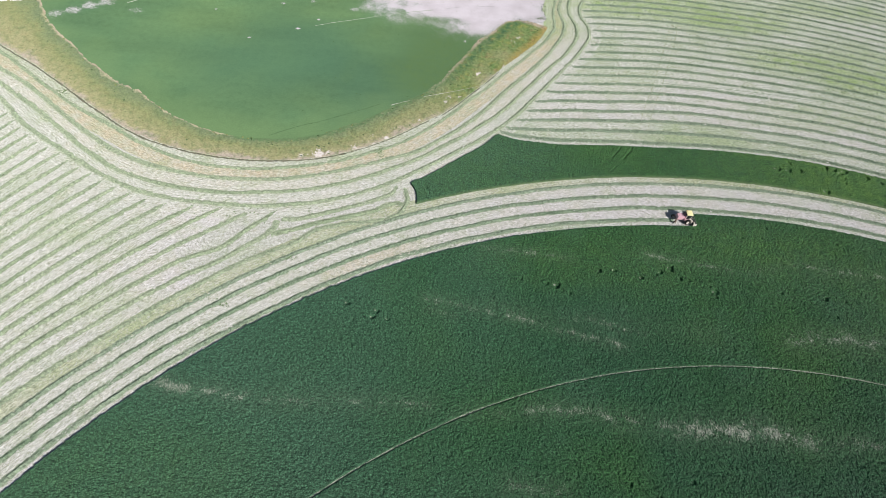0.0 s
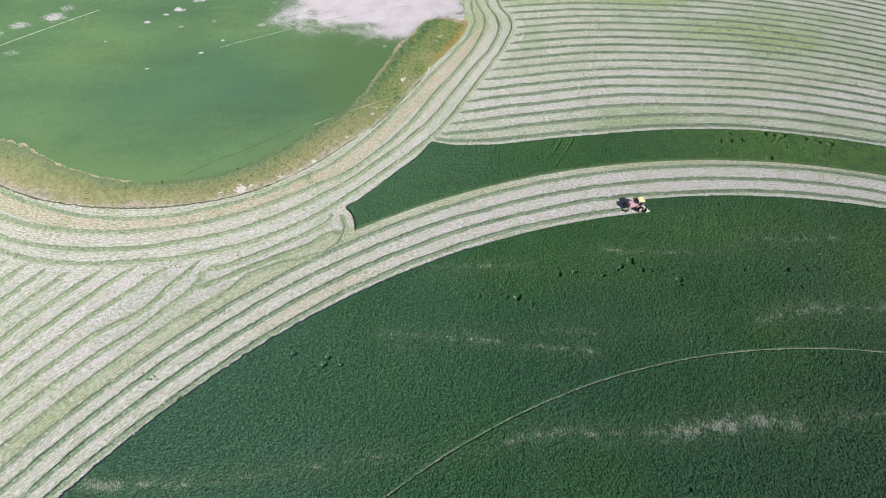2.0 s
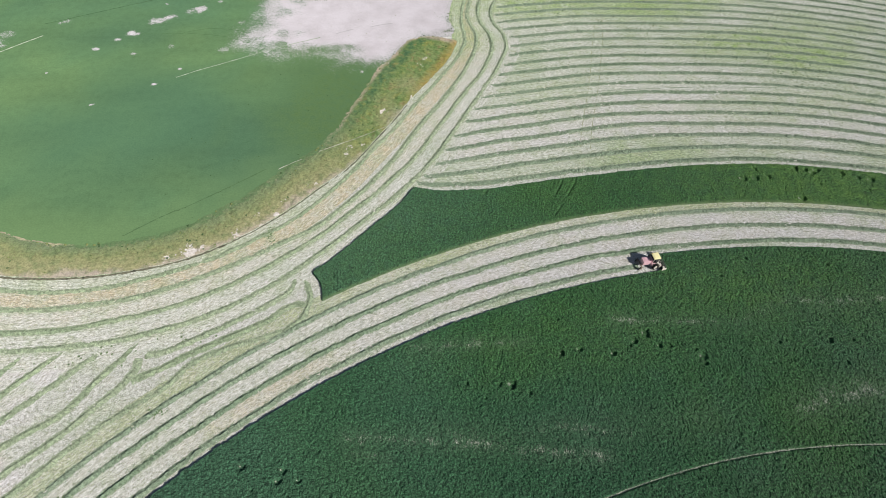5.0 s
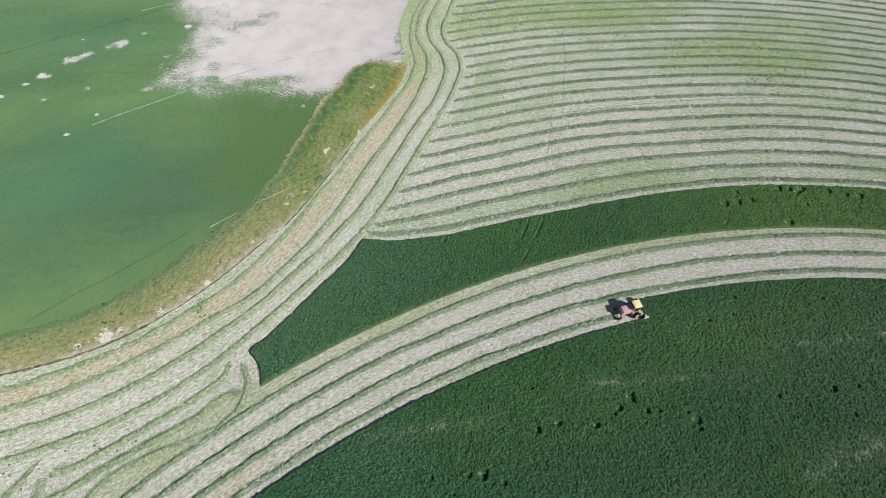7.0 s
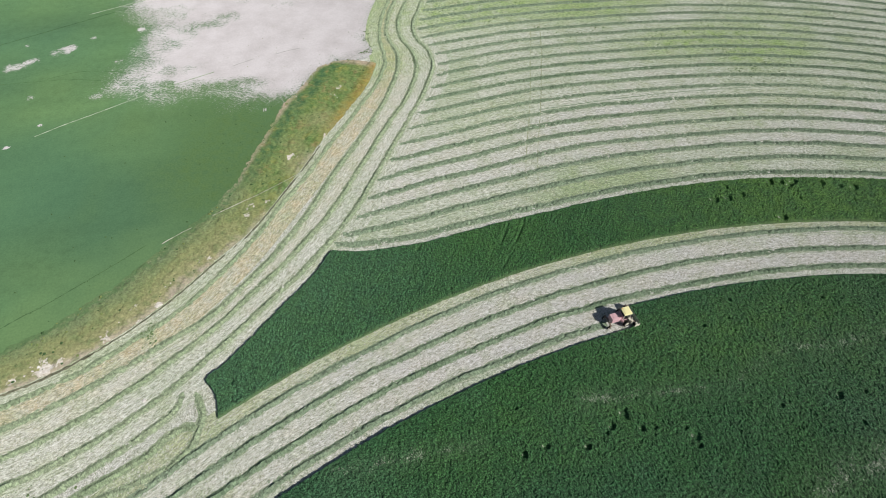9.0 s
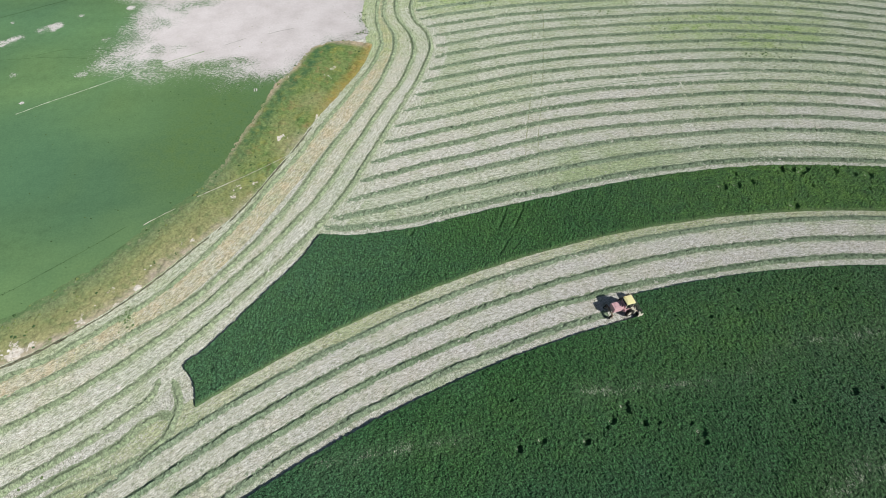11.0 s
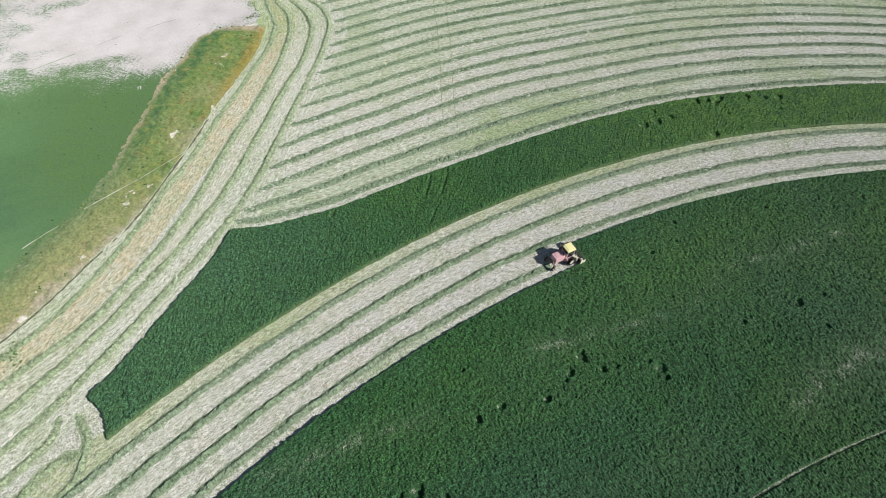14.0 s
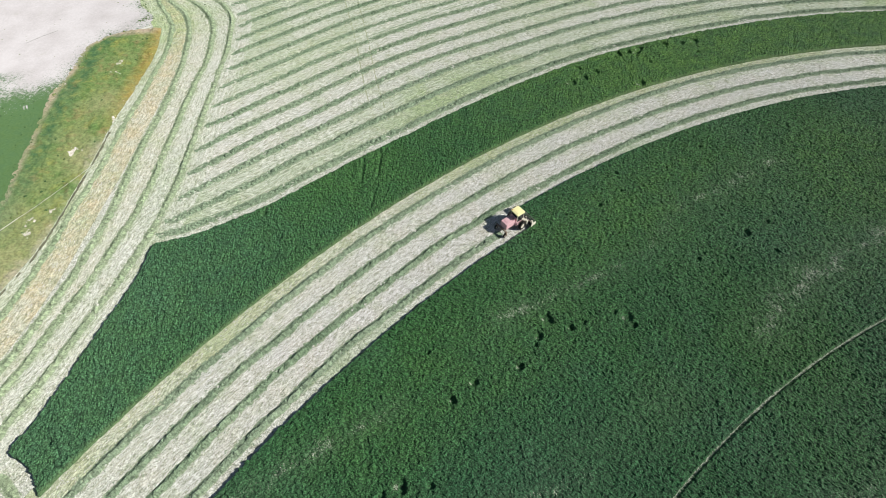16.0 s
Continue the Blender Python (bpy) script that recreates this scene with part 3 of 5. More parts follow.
def swath(p, width, shift, z, seed, bleach, tan, rosy=0.0, shed=1.0, band=False, tan_patch=0.0):
    q = evenly(p, 1.0)
    return ribbon("swath", q, width, z, SWATH, ground, shift, 9, 0.0, seed, None,
                  [("bleach", lambda x, y, s: x * 0 + bleach), ("tan", lambda x, y, s: np.maximum(tan, tan_patch * np.clip(1.4 - np.hypot((x + 11) / 20, (y - 89) / 13), 0, 1))), ("regrowth", regrown), ("rosy", lambda x, y, s: rosy * np.clip((x + 10) / 45 + 2.0 * (not band), 0.25, 1)), ("beside", lambda x, y, s: shed * np.clip(np.maximum(2.3 * s + 0.05, -1.6 * s - 0.3), 0, 1))])


BLEACH = {"band": [1.0, 1.1, 0.95, 0.25], "upper": [0.4, 0.6, 0.85, 1.05, 1.1, 1.0, 0.7, 0.5, 0.5, 0.45, 0.45, 0.5, 0.5, 0.55, 0.5, 0.4, 0.4, 0.4, 0.5, 0.55], "wrap": [0.5, 0.95, 0.85, 0.85]}
count = {}
for k, (p, kind, height) in enumerate(ROWS):
    if kind == "turn":
        continue
    n = count[kind] = count.get(kind, -1) + 1
    if kind == "left" and n in STRAIGHT:
        p = STRAIGHT[n]
    wide = {"band": 5.0, "left": 4.87, "wrap": 5.2, "upper": 5.42}[kind]
    tones = BLEACH.get(kind, [])
    bleach = tones[n] if n < len(tones) else 0.75 + 0.18 * math.sin(n * 2.3) if kind == "left" else 0.5
    tan = 1.0 if kind == "wrap" and n == 0 else 0.3 if kind == "wrap" and n == 1 else 0.35 if kind == "band" and n == 3 else 0.1
    swath(p, wide, wide / 2 if kind != "wrap" else -wide / 2, {"band": 0.008, "left": 0.006, "wrap": 0.021, "upper": 0.004}[kind] + 0.003 * (k % 4), k, bleach, tan, {"band": 0.75 if n < 3 else 0.1, "left": 1.0, "wrap": 0.2}.get(kind, 0.5 if kind == "upper" and n in (2, 3, 4, 5) else 0.0), {"band": 0.6, "left": 0.42, "wrap": 0.78, "upper": 0.65}[kind], kind == "band", 0.75 if kind == "band" and n == 0 else 0.0)
ribbon("swath", evenly(W0, 1.0), 4.6, 0.0335, SWATH, ground, 2.3, 9, 0.0, 99, None,
       [("bleach", lambda x, y, s: x * 0 + 0.5), ("tan", lambda x, y, s: x * 0 + 0.2), ("regrowth", regrown), ("beside", lambda x, y, s: np.clip(np.maximum(2.3 * s + 0.05, -1.6 * s - 0.3), 0, 1))])


def stalk_litter(seed):
    """Heaps of cut stems left between the rows, thickest on the swaths next to the standing crop."""
    rng = np.random.default_rng(seed)
    places, turns = [], []
    for p, kind, height in ROWS:
        many, wide, side = {"band": (14.0, 5.0, 1), "wrap": (8.0, 5.2, -1), "left": (5.0, 4.9, 1), "upper": (4.0, 5.4, 1), "turn": (6.0, 4.0, -1)}[kind]
        n = int(len(p) * 0.3 * many)
        i = rng.integers(1, len(p) - 1, n)
        out = sideways(p)[i]
        q = p[i] + out * (side * rng.uniform(0.16, 0.84, n) * wide)[:, None]
        keep = (q[:, 1] < 215) & (q[:, 0] > -85) & (q[:, 0] < 185)
        places.append(q[keep])
        turns.append((np.arctan2(out[:, 1], out[:, 0]) + np.pi / 2 + rng.normal(0, 0.5, n))[keep])
    c, a = np.concatenate(places), np.concatenate(turns)
    n = len(c)
    u = np.stack([np.cos(a), np.sin(a)], -1)
    v = np.stack([-u[:, 1], u[:, 0]], -1)
    long, thin, up = rng.uniform(0.10, 0.26, n)[:, None], rng.uniform(0.06, 0.13, n)[:, None], rng.uniform(0.05, 0.10, n)
    flat = np.full(n, 0.02)
    verts = np.stack([np.column_stack([c - u * long - v * thin, flat]), np.column_stack([c + u * long - 0.6 * v * thin, flat]), np.column_stack([c + 0.2 * u * long + v * thin, flat]), np.column_stack([c + u * long * 0.1, up])], 1).reshape(-1, 3)
    k = 4 * np.arange(n)
    faces = np.concatenate([np.stack([k + i, k + j, k + 3], -1) for i, j in ((0, 1), (1, 2), (2, 0))])
    me = bpy.data.meshes.new("stalk_litter")
    me.from_pydata(verts.tolist(), [], faces.tolist())
    me.materials.append(STRAW)
    tagged(new("stalk_litter", me), "pale cut stems scattered over the mown stubble", "straw", kind="stuff")


stalk_litter(21)


# ---- standing lucerne ----
HOLES = [(76.4, 90.9, 1.0), (87.8, 83.3, .95), (86.9, 85.3, .5), (87.4, 81.5, .55), (78.6, 87.5, .6), (81, 86.9, .5), (73, 89.3, .6), (71.6, 88.4, .5), (67, 87.1, .6), (59.2, 89.3, .7), (55, 89, .6), (120.6, 82.4, .8), (126.4, 81.6, .5), (137.5, 80.4, .5), (121.3, 76.4, .45)]
HOLES += [(112, 108, .45), (109, 104, .4), (102.6, 103.8, .45), (95.4, 105.9, .4), (122, 103, .4), (133, 103, .4), (107.7, 83.7, .45), (99.4, 93.8, .4), (56.6, 97.7, .4)]
HOLES += [(41.6, 83.4, 1.0), (45.1, 80.9, .55), (39, 84, .45), (35.3, 81.2, .45), (31.6, 85.2, .45), (52, 30.8, .5), (66.6, 31.4, .5), (58.3, 28.3, .5), (-8, 73, .7), (-5, 70.6, .6), (-9, 71, .7), (-14, 70.4, .5), (-16, 75, .6)]
WEDGE_HOLES = [(126.2, 135.7, .8), (130, 135.2, .9), (131.6, 138.7, .6), (134.1, 135.2, .6), (144.4, 137, .7), (147.2, 136.3, .6), (148.9, 135, .6), (150.7, 136, .8), (157.8, 133.5, .7), (162, 130.9, .5), (165.4, 129.9, .8), (148.7, 130.2, .5), (139.7, 125.8, .8), (162.3, 126, .4), (48, 140, .45), (71, 136, .35), (4.2, 118, .38), (43.4, 146.6, .35)]
# thin or lodged places in the stand: a line, half its width, how thin
SCARS = [([(-57, 51), (-46, 50), (-37, 48)], 2.0, 0.85), ([(-34, 48), (-10, 48), (6, 48)], 2.2, 0.5), ([(11.8, 45.6), (18.6, 46.8), (25.4, 46)], 1.6, 0.45), ([(29.6, 47.3), (44.2, 47.4), (52.8, 45.2)], 2.0, 0.62), ([(52.8, 45.2), (61.1, 44.2), (66.3, 43.2)], 2.6, 0.8),
         ([(66.3, 43.4), (80.7, 43.7), (90.5, 43), (99.4, 41)], 3.0, 0.95), ([(99.4, 41), (108, 41), (124, 40)], 2.4, 0.5), ([(24.2, 30.1), (30.5, 29), (36.9, 29.3)], 2.0, 0.5)]
SCARS += [([(5.4, 77.2), (12.8, 76.1), (25, 73.5), (31.3, 72.3), (39.7, 69.7), (49.4, 67.2), (57.4, 65.2)], 1.7, 0.68), ([(21.7, 76), (37.7, 72.2), (51.2, 72.4), (63.7, 69)], 2.4, 0.42), ([(6.3, 74.2), (12.3, 72.4)], 1.3, 0.45), ([(58.4, 73.3), (71.3, 70.6), (81.8, 69)], 3.0, 0.2)]
SCARS += [([(20.8, 95), (32.1, 94.6), (38.6, 94), (47, 93)], 1.4, 0.6), ([(69.7, 95.6), (83.2, 93.3), (89, 92.2), (96, 91)], 1.6, 0.6), ([(96, 91), (102.5, 91), (115, 94)], 2.0, 0.4), ([(115, 94.2), (125, 92.6), (134.4, 92), (142, 91)], 2.6, 0.55),
         ([(104, 68.2), (112, 69.2), (121, 69.4), (132, 68.2), (142, 67)], 3.0, 0.66)]


def clumps(x, y, size, seed):
    """Round plants side by side: 1 at the middle of each, 0 in the gaps, each of its own height."""
    x, y = x / size, y / size
    i, j = np.floor(x), np.floor(y)
    best = np.full(x.shape, 9.0, np.float32)
    tall = np.zeros(x.shape, np.float32)

    def h(a, b, k):
        n = (a.astype(np.int64) * 374761393 + b.astype(np.int64) * 668265263 + (seed + k) * 974634777) & 0xFFFFFFFF
        n = ((n ^ (n >> 13)) * 1274126177) & 0xFFFFFFFF
        return ((n ^ (n >> 16)) & 0xFFFF) / 65535.0
    for di in (-1, 0, 1):
        for dj in (-1, 0, 1):
            a, b = i + di, j + dj
            d = (x - a - h(a, b, 1)) ** 2 + (y - b - h(a, b, 2)) ** 2
            near = d < best
            best = np.where(near, d, best)
            tall = np.where(near, 0.55 + 0.45 * h(a, b, 3), tall)
    return np.clip(1 - best * 1.5, 0, 1) * tall


def stand_height(x, y, holes, seed):
    """Height of the crop and how open it stands, with each hollow's lit wall painted pale."""
    h = 0.46 + 0.07 * vnoise(x, y, 14.0, seed) + 0.05 * vnoise(x, y, 1.9, seed + 1) + 0.085 * vnoise(x, y, 0.8, seed + 9)
    h += 0.23 * clumps(x + 0.1 * vnoise(x, y, 0.6, 3), y, 0.44, seed + 2) + 0.06 * vnoise(x, y, 0.5, seed + 3)
    rng = np.random.default_rng(seed)
    h += rng.uniform(-0.10, 0.09, x.shape)
    open_or_lit = 0.10 * (vnoise(x, y, 6.0, seed + 4) + vnoise(x, y, 2.0, seed + 5))
    for hx, hy, hr in [(a, b, (0.84 if c > 0.5 else 0.72) * c) for a, b, c in holes]:
        d = np.hypot(x - hx, y - hy) + 0.3 * vnoise(x, y, 0.8, seed + 7)
        m = np.clip(3.0 - 2.2 * d / hr, 0, 1)
        h = h * (1 - m) + (0.04 if hr > 0.45 else 0.12) * m
        # Pale soil painted on each hollow's sun-facing wall, for the light there.
        g = 1.15 * np.clip(1.1 - np.hypot(x - hx + 0.55 * hr, y - hy - 0.4 * hr) / (0.8 * hr) + 0.25 * vnoise(x, y, 0.5, seed + 8), 0, 1) * (0.55 + 0.45 * (hr > 0.5))
        open_or_lit = np.maximum(open_or_lit, g)
    return h, open_or_lit


def along(x, y, pts, half):
    """1 on a line of a few points, falling to 0 at half metres from it."""
    best = np.zeros_like(x)
    for (ax, ay), (bx, by) in zip(pts, pts[1:]):
        ux, uy = bx - ax, by - ay
        s = np.clip(((x - ax) * ux + (y - ay) * uy) / (ux * ux + uy * uy), 0, 1)
        best = np.maximum(best, 1 - np.hypot(x - ax - s * ux, y - ay - s * uy) / half)
    return np.clip(best, 0, 1)


az = np.concatenate([np.arange(-180, -57, 6), np.arange(-57, 35, 0.06), np.arange(35, 181, 6)])
depth = np.concatenate([[0.0, 0.05], np.arange(0.23, 50, 0.23), np.arange(50, 92, 0.25), np.arange(92, 124, 0.5), [125, 127, 132, 142, 160, 190, 206]])
edge = curve(R_IN, az) + CUT * (az > MACHINE_AZ + 0.62)
edge = edge + 0.10 * vnoise(az * 3.75, az * 0, 2.2, 5) + 0.06 * vnoise(az * 3.75, az * 0, 0.4, 6)
AZ, DEPTH = np.meshgrid(az, depth, indexing="ij")
RR = curve(R_IN, az)[:, None] + CUT + 0.6 - DEPTH
outside = RR > edge[:, None]
RR = np.where(outside & (RR - 0.24 <= edge[:, None]), edge[:, None] + 0.03, RR)
xy = polar(AZ, RR)
xy = xy + np.random.default_rng(12).uniform(-0.06, 0.06, xy.shape) * (np.abs(RR - edge[:, None]) > 0.3)[..., None]
xx, yy = xy[..., 0], xy[..., 1]
h, gap = stand_height(xx, yy, HOLES, 11)
wheel = np.abs(np.hypot(xx - 87.3, yy + 123.1) - 183.6)
groove = np.clip(1.6 - wheel / 0.2, 0, 1) * np.clip((vnoise(xx, yy, 9.0, 3) + 0.95) * 1.4, 0.88, 1)
h = h * (1 - 0.65 * groove)
gap = np.maximum(gap, 1.2 * groove)
for pts, half, much in SCARS:
    m = along(xx, yy, pts, half * 2.4) ** 0.9 * (0.44 + 0.50 * much) * (0.92 + 0.16 * vnoise(xx, yy, 6.0, 9) + 0.28 * vnoise(xx, yy, 1.3, 10))
    gap = np.maximum(gap, m)
    h = h * (1 - 0.15 * np.clip(m, 0, 1))
h = np.where(outside, -0.06, h)
lush = np.zeros_like(xx)
for px, py, rx, ry, much in ((60, 92, 40, 12, .3), (110, 101, 40, 11, .5), (-60, 30, 30, 14, .15), (140, 90, 40, 14, .35), (156, 80, 24, 18, .6), (130, 68, 24, 12, .3), (100, 52, 16, 9, .15)):
    lush = np.maximum(lush, much * np.clip(1.4 - np.hypot((xx - px) / rx, (yy - py) / ry), 0, 1))
lower = sheet("standing_crop", np.concatenate([xy, h[..., None]], -1), LUCERNE, None, [("open_or_lit", gap), ("lush", lush), ("stems", 0 * xx), ("haze_tint", 0.75 * np.clip((40 - xx) / 70 + 0.25 * vnoise(xx, yy, 22.0, 14), 0, 1))], None, False)
tagged(lower, "dense dark green standing lucerne with burrow hollows and a wheel track", "crop", kind="stuff")

# the strip left standing: a patch between its two long edges and its ragged end
END = line([(1.4, 111.0), (1.5, 114), (0.9, 117), (-0.4, 119.8), (3, 122.2), (7, 125.4), (12.4, 130), (18, 134.6), (23.6, 139.4), (26.4, 142.4), (28.6, 145.2)], 0.3)
az = np.concatenate([np.arange(-23.2, 36, 0.055), np.arange(36, 46, 1.0)])
ends = []
for knots, wob in ((WEDGE_LOW, 21), (WEDGE_TOP, 23)):
    ends.append(curve(knots, np.maximum(az, knots[0][0])) + 0.07 * vnoise(az * 4.2, az * 0, 2.0, wob) + 0.05 * vnoise(az * 4.2, az * 0, 0.4, wob + 1))
RR = np.arange(232.6, 260.2, 0.22)[None, :] + 0 * az[:, None]
for low_side, rim_r in ((True, ends[0][:, None]), (False, ends[1][:, None])):
    past = RR < rim_r if low_side else RR > rim_r
    close = np.abs(RR - rim_r) <= 0.22
    RR = np.where(past & close, rim_r + (-0.03 if low_side else 0.03), RR)
AZ = az[:, None] + 0 * RR
xy = polar(AZ, RR)
xx, yy = xy[..., 0], xy[..., 1]
outside = (RR < ends[0][:, None]) | (RR > ends[1][:, None])
d = xy[:240].reshape(-1, 1, 2) - END[None]
near = np.linalg.norm(d, axis=2).argmin(1)
off = np.einsum("ij,ij->i", d[np.arange(len(d)), near], sideways(END)[near]) - 0.05 * vnoise(END[near, 0], END[near, 1], 0.9, 77)
inner_row = (near > 0) & (near < len(END) - 1)
rim_place = END[near] + sideways(END)[near] * (0.03 + 0.05 * vnoise(END[near, 0], END[near, 1], 0.9, 77))[:, None]
snap = ((off > 0) & (off < 0.34) & inner_row)[:, None]
xy[:240] = np.where(snap, rim_place, xy[:240].reshape(-1, 2)).reshape(xy[:240].shape)
outside[:240] |= (off > 0).reshape(outside[:240].shape)
free = (np.abs(RR - ends[0][:, None]) > 0.3) & (np.abs(RR - ends[1][:, None]) > 0.3) & ~outside
xy = xy + np.random.default_rng(13).uniform(-0.06, 0.06, xy.shape) * free[..., None]
xx, yy = xy[..., 0], xy[..., 1]
stems = np.clip(1.0 - (RR - ends[0][:, None]) / (0.9 + 0.3 * vnoise(xx, yy, 0.8, 33)), 0, 1) ** 1.4
h, gap = stand_height(xx, yy, [(a, b, 1.3 * c) for a, b, c in WEDGE_HOLES], 31)
for drag in ([(76, 142.4), (74.9, 140.4), (73, 138.1), (71.4, 136.1)], [(68.2, 132.4), (65.9, 129.9)], [(71.5, 141.7), (67.9, 136.7)]):
    h = h * (1 - 0.55 * along(xx, yy, drag, 0.5))
h = np.where(outside, -0.06, h * (1 - 0.45 * stems))
wedge = sheet("standing_crop", np.concatenate([xy, h[..., None]], -1), LUCERNE, None, [("open_or_lit", gap), ("lush", 0.27 + 0.7 * np.clip((xx - 90) / 50, 0, 1)), ("stems", stems), ("haze_tint", 0.75 * np.clip((75 - xx) / 60 + 0.2 * vnoise(xx, yy, 15.0, 34), 0, 1))], None, False)
tagged(wedge, "narrow strip of uncut dark green lucerne between mown swaths", "crop", kind="stuff")


# ---- the round low field, its salt pan and weedy margin ----
OUTER = line([(-175, 196), (-152, 178.5), (-135, 167.5), (-122, 158), (-106, 146), (-88, 134.4), (-72, 129), (-60, 127), (-45, 126.8), (-31, 129), (-17, 134.8), (-6, 142), (5, 151), (9.2, 154.2), (14.4, 159.7), (20.2, 167), (26.6, 175.1), (32, 182.6), (42, 194.5), (51, 207), (54.5, 214.5)], 0.5)
INNER = line([(-175, 236), (-151, 209), (-141, 194.5), (-129, 183), (-121, 175), (-107, 164), (-95, 156.6), (-83, 147), (-72, 141), (-62, 138), (-53, 137), (-44, 137.6), (-33, 140.4), (-20, 148), (-7, 158.6), (0.6, 164.4), (3.6, 167.4), (8.1, 173), (12, 180.4), (17.6, 190.2), (21.2, 197), (24.5, 203), (32, 213), (40, 221.6)], 0.5)


def blend(a, b, n_along, n_across):
    i = np.linspace(0, 1, n_along)
    a = np.stack([np.interp(i, np.linspace(0, 1, len(a)), a[:, k]) for k in (0, 1)], -1)
    b = np.stack([np.interp(i, np.linspace(0, 1, len(b)), b[:, k]) for k in (0, 1)], -1)
    s = np.linspace(0, 1, n_across)
    return a[:, None] + (b - a)[:, None] * s[None, :, None], s


xy, s = blend(OUTER, INNER, 760, 52)
# the far end is rounded off and the inner side is uneven
u = np.clip((np.arange(760) - 738) / 22.0, 0, 0.999)
pull = 1 - 0.55 * (1 - np.sqrt(1 - u * u)) + 0.04 * vnoise(np.arange(760) * 0.55, u * 0, 8.0, 49) + 0.012 * vnoise(np.arange(760) * 0.55, u * 0, 1.7, 50)
xy = xy[:, :1] + (xy - xy[:, :1]) * pull[:, None, None]
xx, yy = xy[..., 0], xy[..., 1]
rng = np.random.default_rng(4)
tuss = np.clip(vnoise(xx, yy, 1.6, 41) + 0.5 * vnoise(xx, yy, 0.7, 42), 0, 2)
h = 0.10 + 0.28 * tuss + 0.22 * np.clip(vnoise(xx, yy, 0.6, 40), 0, 1) + 0.16 * np.clip(vnoise(xx, yy, 0.35, 39), 0, 1) + 0.12 * np.clip(vnoise(xx, yy, 7.0, 43), 0, 1) + rng.uniform(-0.05, 0.06, xx.shape)
h *= np.clip(np.minimum(s * 18, (1 - s) * 4.5)[None], 0, 1)
h[:, 0] = h[:, -1] = 0.01
salt = 0.30 * np.clip(1 - s[None] * 9, 0, 1) * (0.6 + 0.7 * vnoise(xx, yy, 5.0, 44))
for px, py, pr, much in ((-31.0, 131.2, 2.4, 1.0), (-28.4, 132, 1.3, .65), (-36.6, 129.2, 1.4, .65), (-40, 128.2, 1.6, .35), (-20, 134.9, 1.0, .6), (-13.6, 137.2, 1.1, .65), (-9.4, 140.4, 1.5, .8), (-14.0, 140.6, 0.8, .45), (0.4, 150.4, .9, .5), (-3.4, 149.4, 0.9, .45), (12.2, 163.3, 1.3, .6), (10.8, 161.7, 1.0, .6), (16.3, 165, .8, .5), (23.9, 179.1, 1.0, .95), (27.9, 203.9, .8, .9), (38.4, 202, 1.2, .7), (40.7, 205.2, 1.2, .5), (32.6, 181.8, 1.3, .65), (33.9, 184, 1.2, .6)):
    salt = np.maximum(salt, much * np.clip(1.4 - (np.hypot(xx - px, yy - py) + 1.3 * vnoise(xx, yy, 1.2, 45) + 0.7 * vnoise(xx, yy, 0.5, 46)) / (0.78 * pr), 0, 1))
green = np.clip((xx - 2) / 22, 0, 1) * np.clip(0.75 + 0.6 * vnoise(xx, yy, 8.0, 47), 0, 1)
rust = np.clip((xx + 5) / 20, 0, 1) * np.clip(1.4 - np.abs(s[None] - 0.955) * 16, 0, 1) * (0.75 + 0.5 * np.clip(vnoise(xx, yy, 4.0, 48), -1, 1))
rust = np.maximum(rust, np.clip((-62 - xx) / 8, 0, 1) * np.clip(1.3 - np.abs(s[None] - 0.975) * 22, 0, 1))
rim_fade = np.clip((s[None] - 0.58) / 0.42, 0, 1) * np.clip((xx + 66) / 8, 0, 1) * np.clip((24 - xx) / 20, 0.25, 1)
rust = np.maximum(rust, np.clip((np.arange(len(xx)) - len(xx) + 9) / 5, 0, 1)[:, None] + 0 * xx)
amber = 0.9 * np.clip((xx - 28) / 10, 0, 1) * np.clip(1.4 - s[None] * 6.5, 0, 1)
damp = np.clip((xx - 8) / 8, 0, 1) * np.clip(1.4 - np.abs(s[None] - 0.78) * 8, 0, 1)
margin = sheet("weedy_margin", np.concatenate([xy, h[..., None]], -1), WEEDS, None, [("salt", salt), ("green", green), ("rust", rust), ("amber", amber), ("rim", rim_fade), ("damp", damp), ("band", s[None] + 0 * xx)])
tagged(margin, "rank yellow-green weeds and grass on the field margin, flecked with salt", "weeds", kind="stuff")

hub = np.array([-70.0, 420.0])
UNDER = INNER + 3.0 * (INNER - hub) / np.linalg.norm(INNER - hub, axis=1)[:, None]
RIM = np.concatenate([UNDER, line([tuple(UNDER[-1]), (47, 217.5), (54, 219), (54.2, 230), (58.6, 243), (64.6, 257), (74, 280), (90, 312)], 0.5)[1:]])
n_rim = 520
i = np.linspace(0, 1, n_rim)
rim = np.stack([np.interp(i, np.linspace(0, 1, len(RIM)), RIM[:, k]) for k in (0, 1)], -1)
s = np.concatenate([np.linspace(0, 0.62, 220), np.linspace(0.66, 1, 8)])
xy = rim[:, None] + (hub - rim)[:, None] * s[None, :, None]
xx, yy = xy[..., 0], xy[..., 1]
PAN = [(-26, 220), (-11, 212.4), (2, 212), (15, 208), (21, 205), (29, 205), (38, 212), (46, 216), (56, 218), (61, 243), (69, 262), (80, 300), (-16, 300), (-18, 267), (-11, 252), (-14, 236), (-21, 226)]


